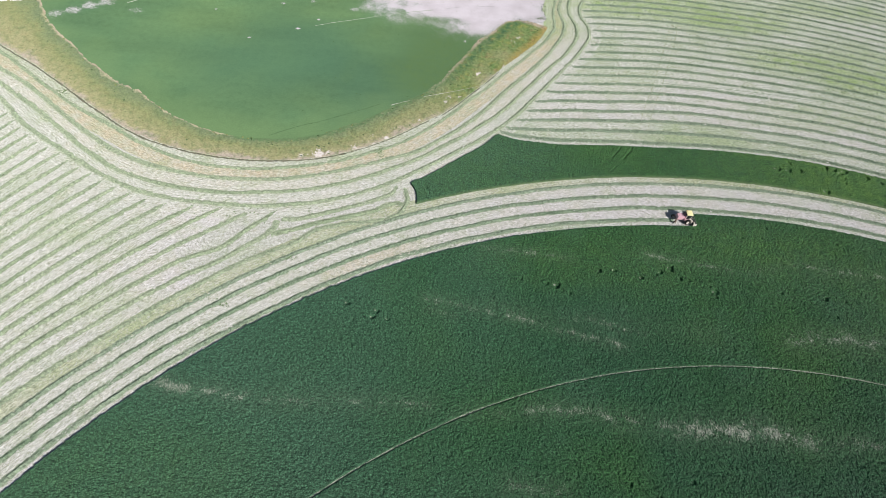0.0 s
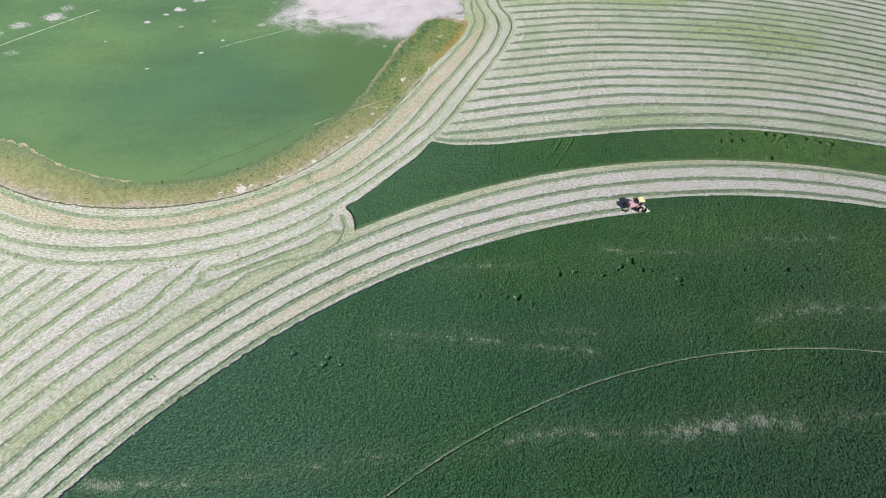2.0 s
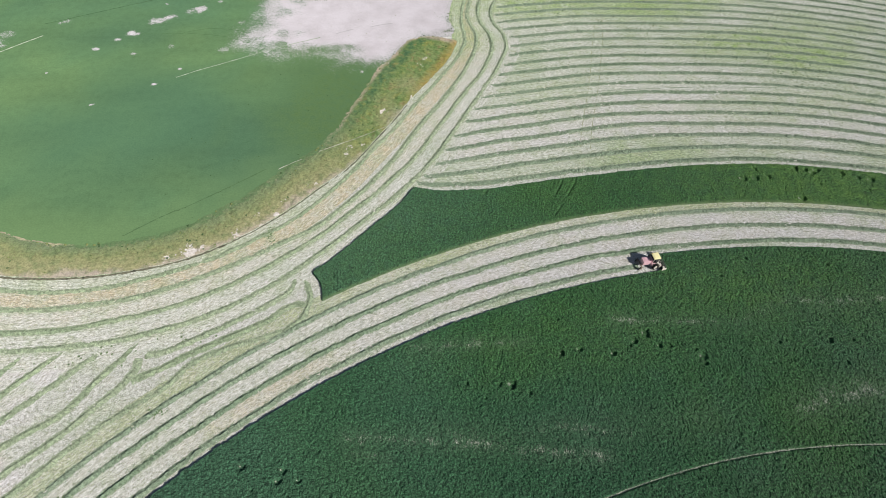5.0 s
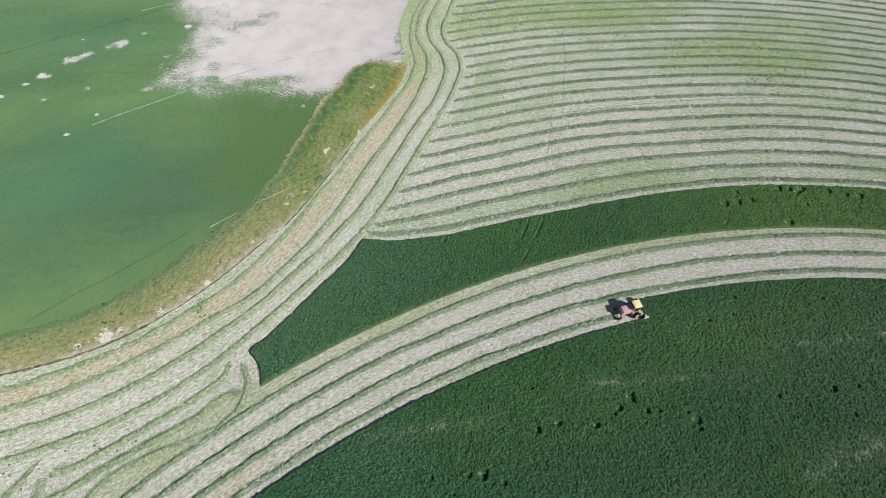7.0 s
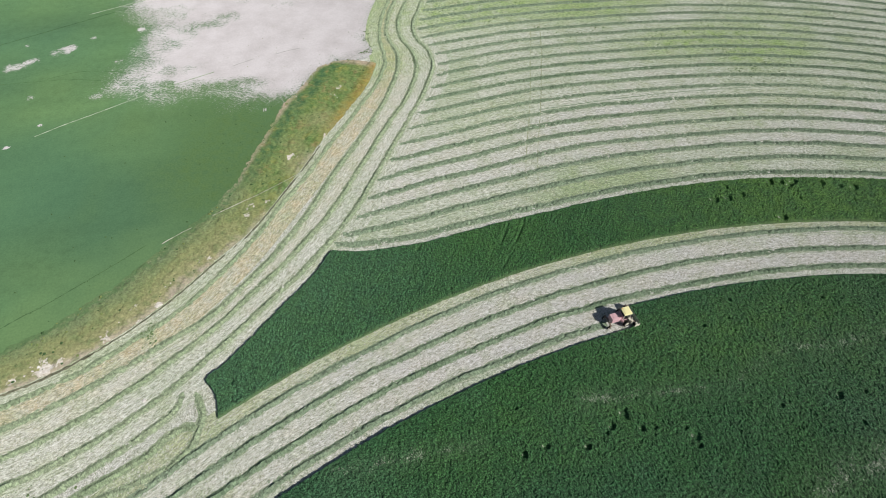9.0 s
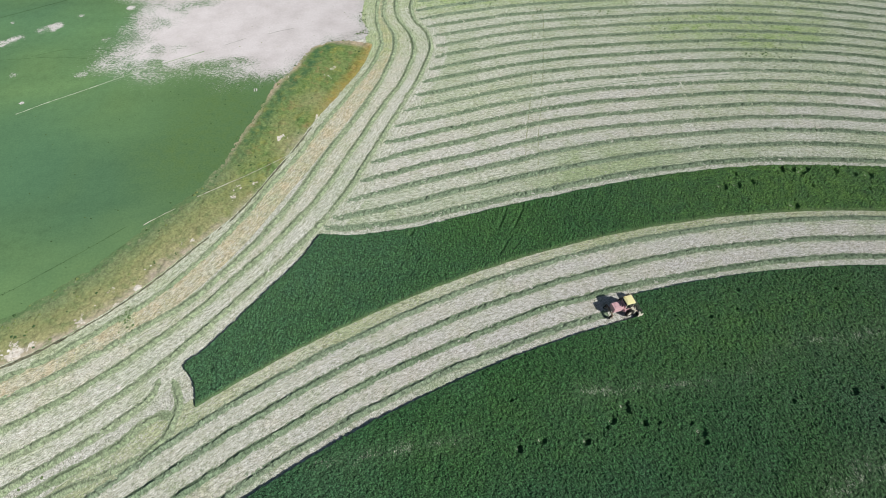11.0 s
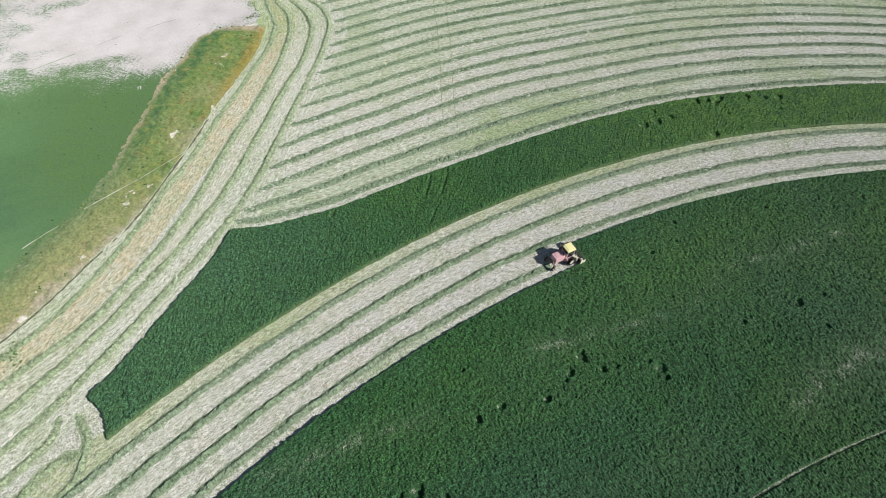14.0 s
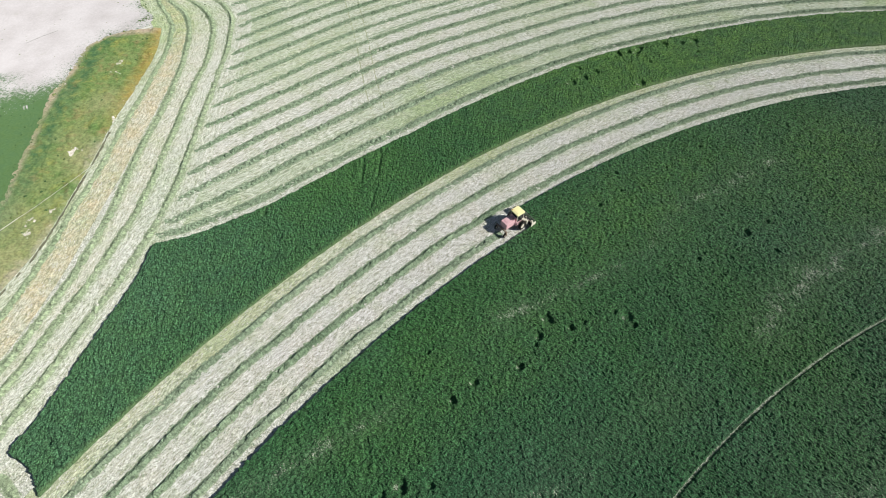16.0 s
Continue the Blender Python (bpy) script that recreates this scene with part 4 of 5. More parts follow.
def signed_inside(x, y, poly):
    """Distance to a polygon's edge, positive inside."""
    far, odd = np.full(x.shape, 1e9), np.zeros(x.shape, bool)
    for (ax, ay), (bx, by) in zip(poly, poly[1:] + poly[:1]):
        ux, uy = bx - ax, by - ay
        q = np.clip(((x - ax) * ux + (y - ay) * uy) / (ux * ux + uy * uy), 0, 1)
        far = np.minimum(far, np.hypot(x - ax - q * ux, y - ay - q * uy))
        odd ^= ((ay > y) != (by > y)) & (x < (bx - ax) * (y - ay) / (by - ay + 1e-12) + ax)
    return np.where(odd, far, -far)


d = signed_inside(xx, yy, PAN) + 3.6 * vnoise(xx, yy, 10.0, 51) + 1.6 * vnoise(xx, yy, 3.0, 52)
salt = np.clip(0.5 + d / 22.0, 0, 1.6)
# the crust is thin towards its edge and where the crop has come through
for px, py, rx, ry, to in ((2, 249, 11, 4, 0.58), (11, 252, 7, 4, 0.6), (-8, 240, 9, 4, 0.6), (-9, 257, 9, 8, 0.64), (-16, 217, 16, 4.5, 0.44), (3, 213.4, 12, 3.2, 0.46), (12, 214.5, 8, 3.0, 0.52), (-22, 221, 9, 3.2, 0.5), (-6, 226, 9, 3, 0.6), (18, 262, 14, 3, 0.7), (30, 256, 12, 2.5, 0.72)):
    m = np.clip(1.6 - np.hypot((xx - px) / rx, (yy - py) / ry) + 0.35 * vnoise(xx, yy, 4.0, 55), 0, 1)
    salt = np.where(salt > 0.2, salt * (1 - m) + np.minimum(salt, to + 0.1 * vnoise(xx, yy, 2.2, 56)) * m, salt)
SALT_SPOTS = [(-51.8, 238.4, 3.4, .6), (-47.9, 240.5, 2.6, .64), (-37.9, 244.9, 3.0, .66), (-41, 243.6, 2.2, .5), (-16.4, 251.5, 1.5, .8), (-59.6, 231.3, 2.5, .7), (-41.4, 208.6, .7, .9), (-48.6, 201.3, .8, .95), (18.7, 200.3, .6, .85), (-66, 193, 1.0, .9), (-49.9, 249.9, .7, .8), (-30.9, 249.6, 1.2, .55), (-64, 228, 1.3, .6), (-83, 211, .6, .8), (-45.4, 221.9, 1.6, .5), (-57.2, 218.8, 1.2, .55), (-22.5, 234.7, 1.9, .48), (-27.7, 218.3, 2.2, .5)]
SALT_SPOTS += [(-115, 224, 4.0, .52), (-104, 229, 5.0, .55), (-101, 235, 3.5, .45), (-84, 241, 2.4, .5), (-122, 219, 3.5, .45), (-141, 200, 4.0, .5), (-136, 203.5, 4.0, .52), (-131, 207.6, 4.0, .54), (-126, 210.5, 4.0, .52), (-113.2, 206.3, 3.2, .42), (-70, 223, 1.3, .7)]
for px, py, pr, much in SALT_SPOTS:
    salt = np.maximum(salt, much * np.clip(1.5 - (np.hypot(xx - px, (yy - py) * 1.3) + min(1.0, 0.4 * pr) * vnoise(xx, yy, 1.5, 54)) / pr, 0, 1))
h = 0.035 + 0.02 * vnoise(xx, yy, 2.2, 53) * np.clip(1 - salt * 1.5, 0, 1)
h[0] = h[-1] = 0.004
h[:, 0] = 0.004
low_field = sheet("low_crop", np.concatenate([xy, h[..., None]], -1), PASTURE, None, [("salt", salt), ("lush", np.clip(1.2 - np.hypot((xx + 40) / 72, (yy - 180) / 32) + 0.3 * vnoise(xx, yy, 18.0, 57), 0, 1)), ("pale", 0.75 * np.clip(1.15 - s[None] / 0.05 + 0.35 * vnoise(xx, yy, 7.0, 59), 0, 1) * np.clip((4 - xx) / 16, 0, 1)), ("olive", np.clip(1.5 - np.hypot((xx - 14) / 26, (yy - 184) / 30) + 0.3 * vnoise(xx, yy, 9.0, 58), 0, 1))])
tagged(low_field, "short bright green crop of the round field with a white salt pan", "crop", kind="stuff")


# ---- ditch, tracks ----
OUTER_RUN = np.concatenate([[0], np.cumsum(np.linalg.norm(np.diff(evenly(OUTER, 0.4), axis=0), axis=1))])
OUTER_X = evenly(OUTER, 0.4)[:, 0]


def furrow(dd, ss):
    x = np.interp(dd, OUTER_RUN, OUTER_X)
    broken = 1.0 * np.clip((x + 24) / 8, 0, 1) * np.clip((-6 - x) / 6, 0, 1) + 3.0 * np.clip((x - 30) / 6, 0, 1) + 0.75 * np.clip((x + 10) / 10, 0, 1)
    gone = vnoise(dd, ss * 0, 7.0, 62) + 0.6 * vnoise(dd, ss * 0, 2.0, 63) < -1.7 + 1.5 * broken
    return np.where(gone | (np.abs(ss) > np.where(x > -22, 0.27, 0.45)), -0.03, 0.04 + 0.02 * vnoise(dd, ss * 3, 0.8, 61))


ditch = ribbon("ditch", evenly(OUTER, 0.4), 0.6, 0.015, DITCH, None, -0.35, 9, 0.35, 71, furrow)
tagged(ditch, "narrow dark furrow strip along the weedy margin, its shade painted in", "ditch", kind="structure")


def track(name, pts, w, z, mat, label):
    """A worn line along a few places, broken here and there."""
    def worn(dd, ss):
        return np.where(vnoise(dd, ss * 0, 6.0, 81) + 0.7 * vnoise(dd, ss * 0, 1.7, 82) < -0.55, -z - 0.05, 0.0) + 0 * ss
    ob = ribbon(name, line(pts, 0.5), w * 0.75, z, mat, None, 0.0, 3, 0.08, int(abs(pts[0][0])) + 3, worn)
    tagged(ob, label, "track", kind="structure")


track("wheel_track", [(-42, 204), (-36.4, 206.6), (-25.9, 210.7), (-14.9, 215.2), (-4.9, 218.8), (5.5, 222)], 0.42, 0.075, BRUSHED, "whitish straight wheel track across the low crop")
track("wheel_track", [(-33, 264.4), (-21.5, 268), (-8, 272.4), (6, 277.4)], 0.5, 0.08, BRUSHED, "whitish straight wheel track across the low crop")
track("wheel_track", [(11.3, 223.9), (14.4, 225), (17.6, 226.1)], 0.42, 0.06, PAN_TRACK, "greyish wheel track across the salt pan")
track("wheel_track", [(24.4, 227), (28, 227.9), (32.4, 228.5)], 0.42, 0.06, PAN_TRACK, "greyish wheel track across the salt pan")
track("wheel_track", [(96, 180.8), (110, 180.2), (126, 179.4), (148, 177), (176, 172), (196, 165)], 0.45, 0.04, BRUSHED, "pale worn wheel track along the windrows")
track("wheel_track", [(2.7, 162.8), (8.4, 165), (14.3, 167.2), (20.7, 170), (28.5, 173.6)], 0.2, 0.46, PALE_TRACK, "pale bare wheel track through the weeds")
track("wheel_track", [(-118, 211), (-111, 216.6), (-105, 221), (-98, 226.4), (-89, 233)], 0.6, 0.075, TRACK, "pale straight wheel track across the low crop")
track("wheel_track", [(-120, 80), (-111, 90.4), (-102, 100.5), (-91.5, 111.6)], 0.36, 0.045, PALE_TRACK, "pale thin wheel track over the stubble")
track("wheel_track", [tuple(q) for q in polar(np.arange(-50, -6, 3.0), curve(R_IN, np.arange(-50, -6, 3.0)) + curve([(-64, 12.7), (-37, 12.7), (-20, 14.5), (-6, 15.6)], np.arange(-50, -6, 3.0)))], 0.36, 0.045, PALE_TRACK, "pale thin wheel track along the swath")
track("wheel_track", [(-9, 157.3), (-6.9, 158.4), (-3.8, 159.9), (-0.6, 161.2)], 0.22, 0.13, PALE_TRACK, "pale bare wheel track through the weeds")
track("wheel_rut", [(-42, 230), (-38.7, 230.9), (-32.1, 231.6), (-25.3, 230), (-18.5, 227.2)], 0.3, 0.08, RUT_SOFT, "dark thin wheel rut in the low crop")
track("wheel_rut", [(-48, 138.3), (-44, 140.8), (-38.8, 143.8), (-32.1, 146.8), (-26.3, 150), (-19, 154), (-12.6, 157.8)], 0.24, 0.08, RUT_SOFT, "dark thin wheel rut in the low crop")
track("wheel_rut", [(-56.3, 230.6), (-45, 229.6), (-35.2, 228.3), (-26.8, 225.6)], 0.24, 0.08, RUT_SOFT, "dark thin wheel rut in the low crop")
track("wheel_rut", [(-90, 240.4), (-74.6, 246), (-46.7, 256.2), (-17.2, 267)], 0.4, 0.08, RUT_DARK, "dark thin wheel rut in the low crop")
track("wheel_rut", [(110, 222), (105, 210), (94, 183), (84, 161), (79, 148)], 0.28, 0.035, RUT, "faint green wheel rut crossing the windrows")
track("wheel_rut", [(114, 224), (110, 213), (97, 182), (87, 160), (82, 147)], 0.28, 0.035, RUT, "faint green wheel rut crossing the windrows")


# ---- weeds on the stubble and in the low crop, stones ----
def tufts(name, places, material, label, seed):
    """Many small leafy mounds in one mesh."""
    rng = np.random.default_rng(seed)
    verts, faces = [], []
    for x, y, z, r in places:
        n, base = 7, len(verts)
        verts.append((x + rng.normal(0, 0.1) * r, y + rng.normal(0, 0.1) * r, z + r * rng.uniform(0.6, 1.1)))
        for ring, (k, up) in enumerate(((0.55, 0.6), (1.0, 0.0))):
            for i in range(n):
                a = 2 * math.pi * (i + 0.5 * ring) / n
                q = r * k * rng.uniform(0.6, 1.35)
                verts.append((x + q * math.cos(a), y + q * math.sin(a), z + r * up * rng.uniform(0.4, 1.2) - (0.05 if ring else 0)))
        for i in range(n):
            j = (i + 1) % n
            faces += [(base, base + 1 + i, base + 1 + j), (base + 1 + i, base + 1 + n + i, base + 1 + j), (base + 1 + j, base + 1 + n + i, base + 1 + n + j)]
    me = bpy.data.meshes.new(name)
    me.from_pydata(verts, [], faces)
    me.materials.append(material)
    return tagged(new(name, me), label, "weeds", kind="stuff")


rng = np.random.default_rng(8)
spread = []
for px, py, sx, sy, n in ((166, 201, 14, 5, 90), (180, 191, 9, 5, 60), (111, 221.4, 1.2, 1.0, 14), (172, 181, 6, 3, 40), (128, 217, 5, 1.6, 22), (154, 211, 3, 2, 16), (-121, 154.4, 1.3, 1.1, 30), (95, 238, 16, 6, 50), (128, 214, 12, 5, 20), (-33.5, 89.2, 0.9, 0.6, 26), (-48.6, 73.6, 1.0, 0.7, 26), (-11, 133, 1.0, 1.4, 30), (58, 214, 5, 6, 6), (-31, 106, 5, 2, 20), (-50, 104, 6, 1.5, 26), (70, 220, 2, 8, 8), (54.4, 229, 0.6, 2.4, 30), (52.4, 221.4, 0.9, 0.7, 30)):
    for _ in range(n):
        spread.append((px + rng.normal(0, sx), py + rng.normal(0, sy), 0.02, rng.uniform(0.12, 0.32)))
tufts("weed_tufts", spread, REGROWTH_LEAF, "small green weed tufts regrowing in the stubble", 5)
spread = []
for _ in range(2600):
    x, y = rng.uniform(-45, 34), rng.uniform(142, 208)
    if y > 152 + 1.15 * x and y < 206 and rng.uniform() < 0.03 + 0.55 * np.clip((x + 10) / 40, 0, 1) * (0.6 + 0.6 * vnoise(np.array(x), np.array(y), 5.0, 91)):
        spread.append((x, y, 0.02, rng.uniform(0.09, 0.27)))
for q in line([(-48, 138.3), (-44, 140.8), (-38.8, 143.8), (-32.1, 146.8), (-26.3, 150), (-19, 154), (-12.6, 157.8)], 0.6):
    if rng.uniform() < 0.6:
        spread.append((q[0] + rng.normal(0, 0.12), q[1] + rng.normal(0, 0.12), 0.02, rng.uniform(0.10, 0.20)))
tufts("weed_tufts", spread, DARK_LEAF, "small dark green weeds scattered in the low crop", 6)
spread = [(rng.uniform(4, 52), rng.uniform(214, 240), 0.02, rng.uniform(0.1, 0.2)) for _ in range(26)]
tufts("weed_tufts", [q for q in spread if q[1] > 208 + 0.28 * q[0]], WEED_LEAF, "few small dry weeds on the white salt pan", 9)
spread = []
for i in rng.integers(40, len(OUTER), 640):
    f = rng.uniform(0.08, 0.95)
    j = int(i / len(OUTER) * len(INNER))
    p = OUTER[i] * (1 - f) + INNER[min(j, len(INNER) - 1)] * f
    spread.append((p[0], p[1], 0.06, rng.uniform(0.15, 0.42)))
tufts("weed_tufts", [q for i, q in enumerate(spread) if i % 3], WEED_LEAF, "green bushy weeds standing on the margin", 7)
tufts("weed_tufts", spread[::3], DARK_LEAF, "dark green bushy weeds standing on the margin", 10)


STONE = soil_material("pale_stone", (0.50, 0.46, 0.43), (0.72, 0.69, 0.66), 1.5)


def stone(x, y, z, r, seed):
    rng = np.random.default_rng(seed)
    bm = bmesh.new()
    bmesh.ops.create_icosphere(bm, subdivisions=2, radius=r)
    for v in bm.verts:
        v.co *= 1 + 0.25 * noise.noise(v.co / r * 1.3 + Vector((seed, 0, 0))) + rng.uniform(-0.05, 0.05)
        v.co.z *= 0.6
    me = bpy.data.meshes.new("stone")
    bm.to_mesh(me)
    bm.free()
    me.materials.append(STONE)
    ob = new("stone", me)
    ob.location = (x, y, z)
    ob.rotation_euler = (0, 0, rng.uniform(0, 6))
    return tagged(ob, "pale rounded stone lying on the ground", "stone", "field stones")


for k, (x, y, r) in enumerate(((-33, 130.8, .55), (-32, 131.6, .45), (-34.3, 130.2, .4), (-30.4, 132.2, .35), (-36.5, 129.4, .3), (-28.6, 132.8, .3), (-13.9, 138.4, .35), (-17.4, 138, .25), (-8.2, 144.6, .4), (-7.1, 145.4, .3), (8.6, 157.6, .3), (10.4, 160, .35), (24, 180, .45), (23.4, 180.6, .3), (38, 196, .3), (-11.9, 118.7, .42), (26, 203.6, .3), (27.2, 206, .4), (29.5, 209, .3), (50, 219.4, .35), (52.6, 218, .3), (47.2, 220, .3))):
    stone(x, y, 0.08 if x < 40 and abs(x + 11.9) > 0.1 else 0.05, r * (0.95 if abs(x + 11.9) < 0.1 else 0.6), k + 1)


# ---- the mower ----
def part(name, bm, material, parent, label=""):
    me = bpy.data.meshes.new(name)
    bm.to_mesh(me)
    bm.free()
    me.materials.append(material)
    ob = new(name, me)
    ob.parent = parent
    return tagged(ob, label)


def box(x0, x1, y0, y1, z0, z1, bevel=0.0, taper=1.0):
    bm = bmesh.new()
    bmesh.ops.create_cube(bm, size=1.0)
    for v in bm.verts:
        k = taper if v.co.z > 0 else 1.0
        v.co = ((x0 + x1) / 2 + v.co.x * k * (x1 - x0), (y0 + y1) / 2 + v.co.y * k * (y1 - y0), (z0 + z1) / 2 + v.co.z * (z1 - z0))
    if bevel:
        bmesh.ops.bevel(bm, geom=bm.edges[:], offset=bevel, segments=2, affect="EDGES", profile=0.6)
    return bm


def drum(r, width, x, y, z, axis="Y", segments=28, r2=None, bevel=0.0):
    bm = bmesh.new()
    bmesh.ops.create_cone(bm, cap_ends=True, segments=segments, radius1=r, radius2=r if r2 is None else r2, depth=width)
    if bevel:
        bmesh.ops.bevel(bm, geom=[e for e in bm.edges if e.is_boundary or abs(e.calc_face_angle(0)) > 0.8], offset=bevel, segments=2, affect="EDGES")
    turn = {"Y": Matrix.Rotation(radians(90), 4, "X"), "X": Matrix.Rotation(radians(90), 4, "Y"), "Z": Matrix.Identity(4)}[axis]
    bm.transform(Matrix.Translation((x, y, z)) @ turn)
    return bm


CONCRETE = soil_material("pale_concrete", (0.50, 0.50, 0.48), (0.72, 0.71, 0.68), 2.0)
POND = paint_material("dark_water", (0.02, 0.03, 0.03), 0.08, amount=0.1)


def trough(m, long, wide):
    """An open water trough: four low walls, a floor and still water."""
    root = new("water_trough")
    tagged(root, "pale concrete water trough on the weedy field margin", "trough", "water troughs")
    for x in (-long / 2, long / 2):
        part("end_wall", box(x - 0.12, x + 0.12, -wide / 2 - 0.12, wide / 2 + 0.12, 0.0, 0.7, 0.03), CONCRETE, root)
    for y in (-wide / 2, wide / 2):
        part("side_wall", box(-long / 2 + 0.12, long / 2 - 0.12, y - 0.12, y + 0.12, 0.0, 0.7, 0.03), CONCRETE, root)
    part("base", box(-long / 2 + 0.1, long / 2 - 0.1, -wide / 2 + 0.1, wide / 2 - 0.1, 0.0, 0.15), CONCRETE, root)
    part("water", box(-long / 2 + 0.12, long / 2 - 0.12, -wide / 2 + 0.12, wide / 2 - 0.12, 0.15, 0.52), POND, root, "dark still water")
    root.matrix_basis = m
    return root


trough(pose(-163.4, 206.6, 0.05, 0, 0, 8), 2.4, 1.6)
trough(pose(-158.8, 207.4, 0.05, 0, 0, 8), 4.2, 1.6)

FADED_RED = paint_material("faded_red_paint", (0.64, 0.39, 0.42), 0.4, amount=0.45, dirt=(0.55, 0.43, 0.41))
CREAM = paint_material("cream_paint", (0.86, 0.79, 0.42), 0.4, amount=0.25, dirt=(0.80, 0.76, 0.56))
BONE = paint_material("bone_paint", (0.72, 0.67, 0.57), 0.5)
RUBBER = paint_material("tyre_rubber", (0.02, 0.02, 0.02), 0.9, amount=0.5)
STEEL = paint_material("worn_steel", (0.22, 0.21, 0.20), 0.45, 0.6)
BLACK = paint_material("black_paint", (0.025, 0.025, 0.028), 0.5, amount=0.2)
DUSTY = paint_material("dusty_iron", (0.23, 0.17, 0.13), 0.8, amount=0.7, dirt=(0.40, 0.33, 0.24))
AMBER = paint_material("amber_lens", (0.8, 0.25, 0.02), 0.2, amount=0.05)
GLASS = Mat("tinted_glass", 0.05).colour((0.05, 0.06, 0.06)).m
GLASS.node_tree.nodes["Principled BSDF"].inputs["Transmission Weight"].default_value = 0.6


def merge(*meshes):
    """Several small meshes as one."""
    out = bmesh.new()
    for b in meshes:
        me = bpy.data.meshes.new("piece")
        b.to_mesh(me)
        b.free()
        out.from_mesh(me)
        bpy.data.meshes.remove(me)
    return out


def tyre(r, width, x, y, z, lugs):
    """A lugged tyre: a rounded ring with bars across the tread."""
    bm = bmesh.new()
    n, prof = 36, ((-0.5, 0.62), (-0.5, 0.86), (-0.38, 0.97), (0.0, 1.0), (0.38, 0.97), (0.5, 0.86), (0.5, 0.62))
    rings = []
    for i in range(n):
        a = 2 * math.pi * i / n
        rings.append([bm.verts.new((x + r * k * math.cos(a), y + s * width, z + r * k * math.sin(a))) for s, k in prof])
    for i in range(n):
        for j in range(len(prof)):
            a, b = rings[i], rings[(i + 1) % n]
            j2 = (j + 1) % len(prof)
            bm.faces.new((a[j], b[j], b[j2], a[j2]))
    bars = []
    for i in range(lugs):
        for side in (-1, 1):
            b = box(-0.045, 0.045, -0.24 * width, 0.24 * width, -0.035, 0.035)
            b.transform(Matrix.Translation((x, y, z)) @ Matrix.Rotation(2 * math.pi * (i + 0.25 * (side + 1)) / lugs, 4, "Y")
                        @ Matrix.Translation((0, side * 0.25 * width, r)) @ Matrix.Rotation(radians(25 * side), 4, "Z"))
            bars.append(b)
    return merge(bm, *bars)


def wheel(name, r, width, x, y, parent, lugs):
    t = part(name, tyre(r, width, x, y, r, lugs), RUBBER, parent, "black lugged tyre on a cream rim")
    part("rim", merge(drum(r * 0.63, width * 0.75, x, y, r, "Y", 28), drum(r * 0.22, width * 1.02, x, y, r, "Y", 16)), BONE, t, "cream steel rim")
    return t


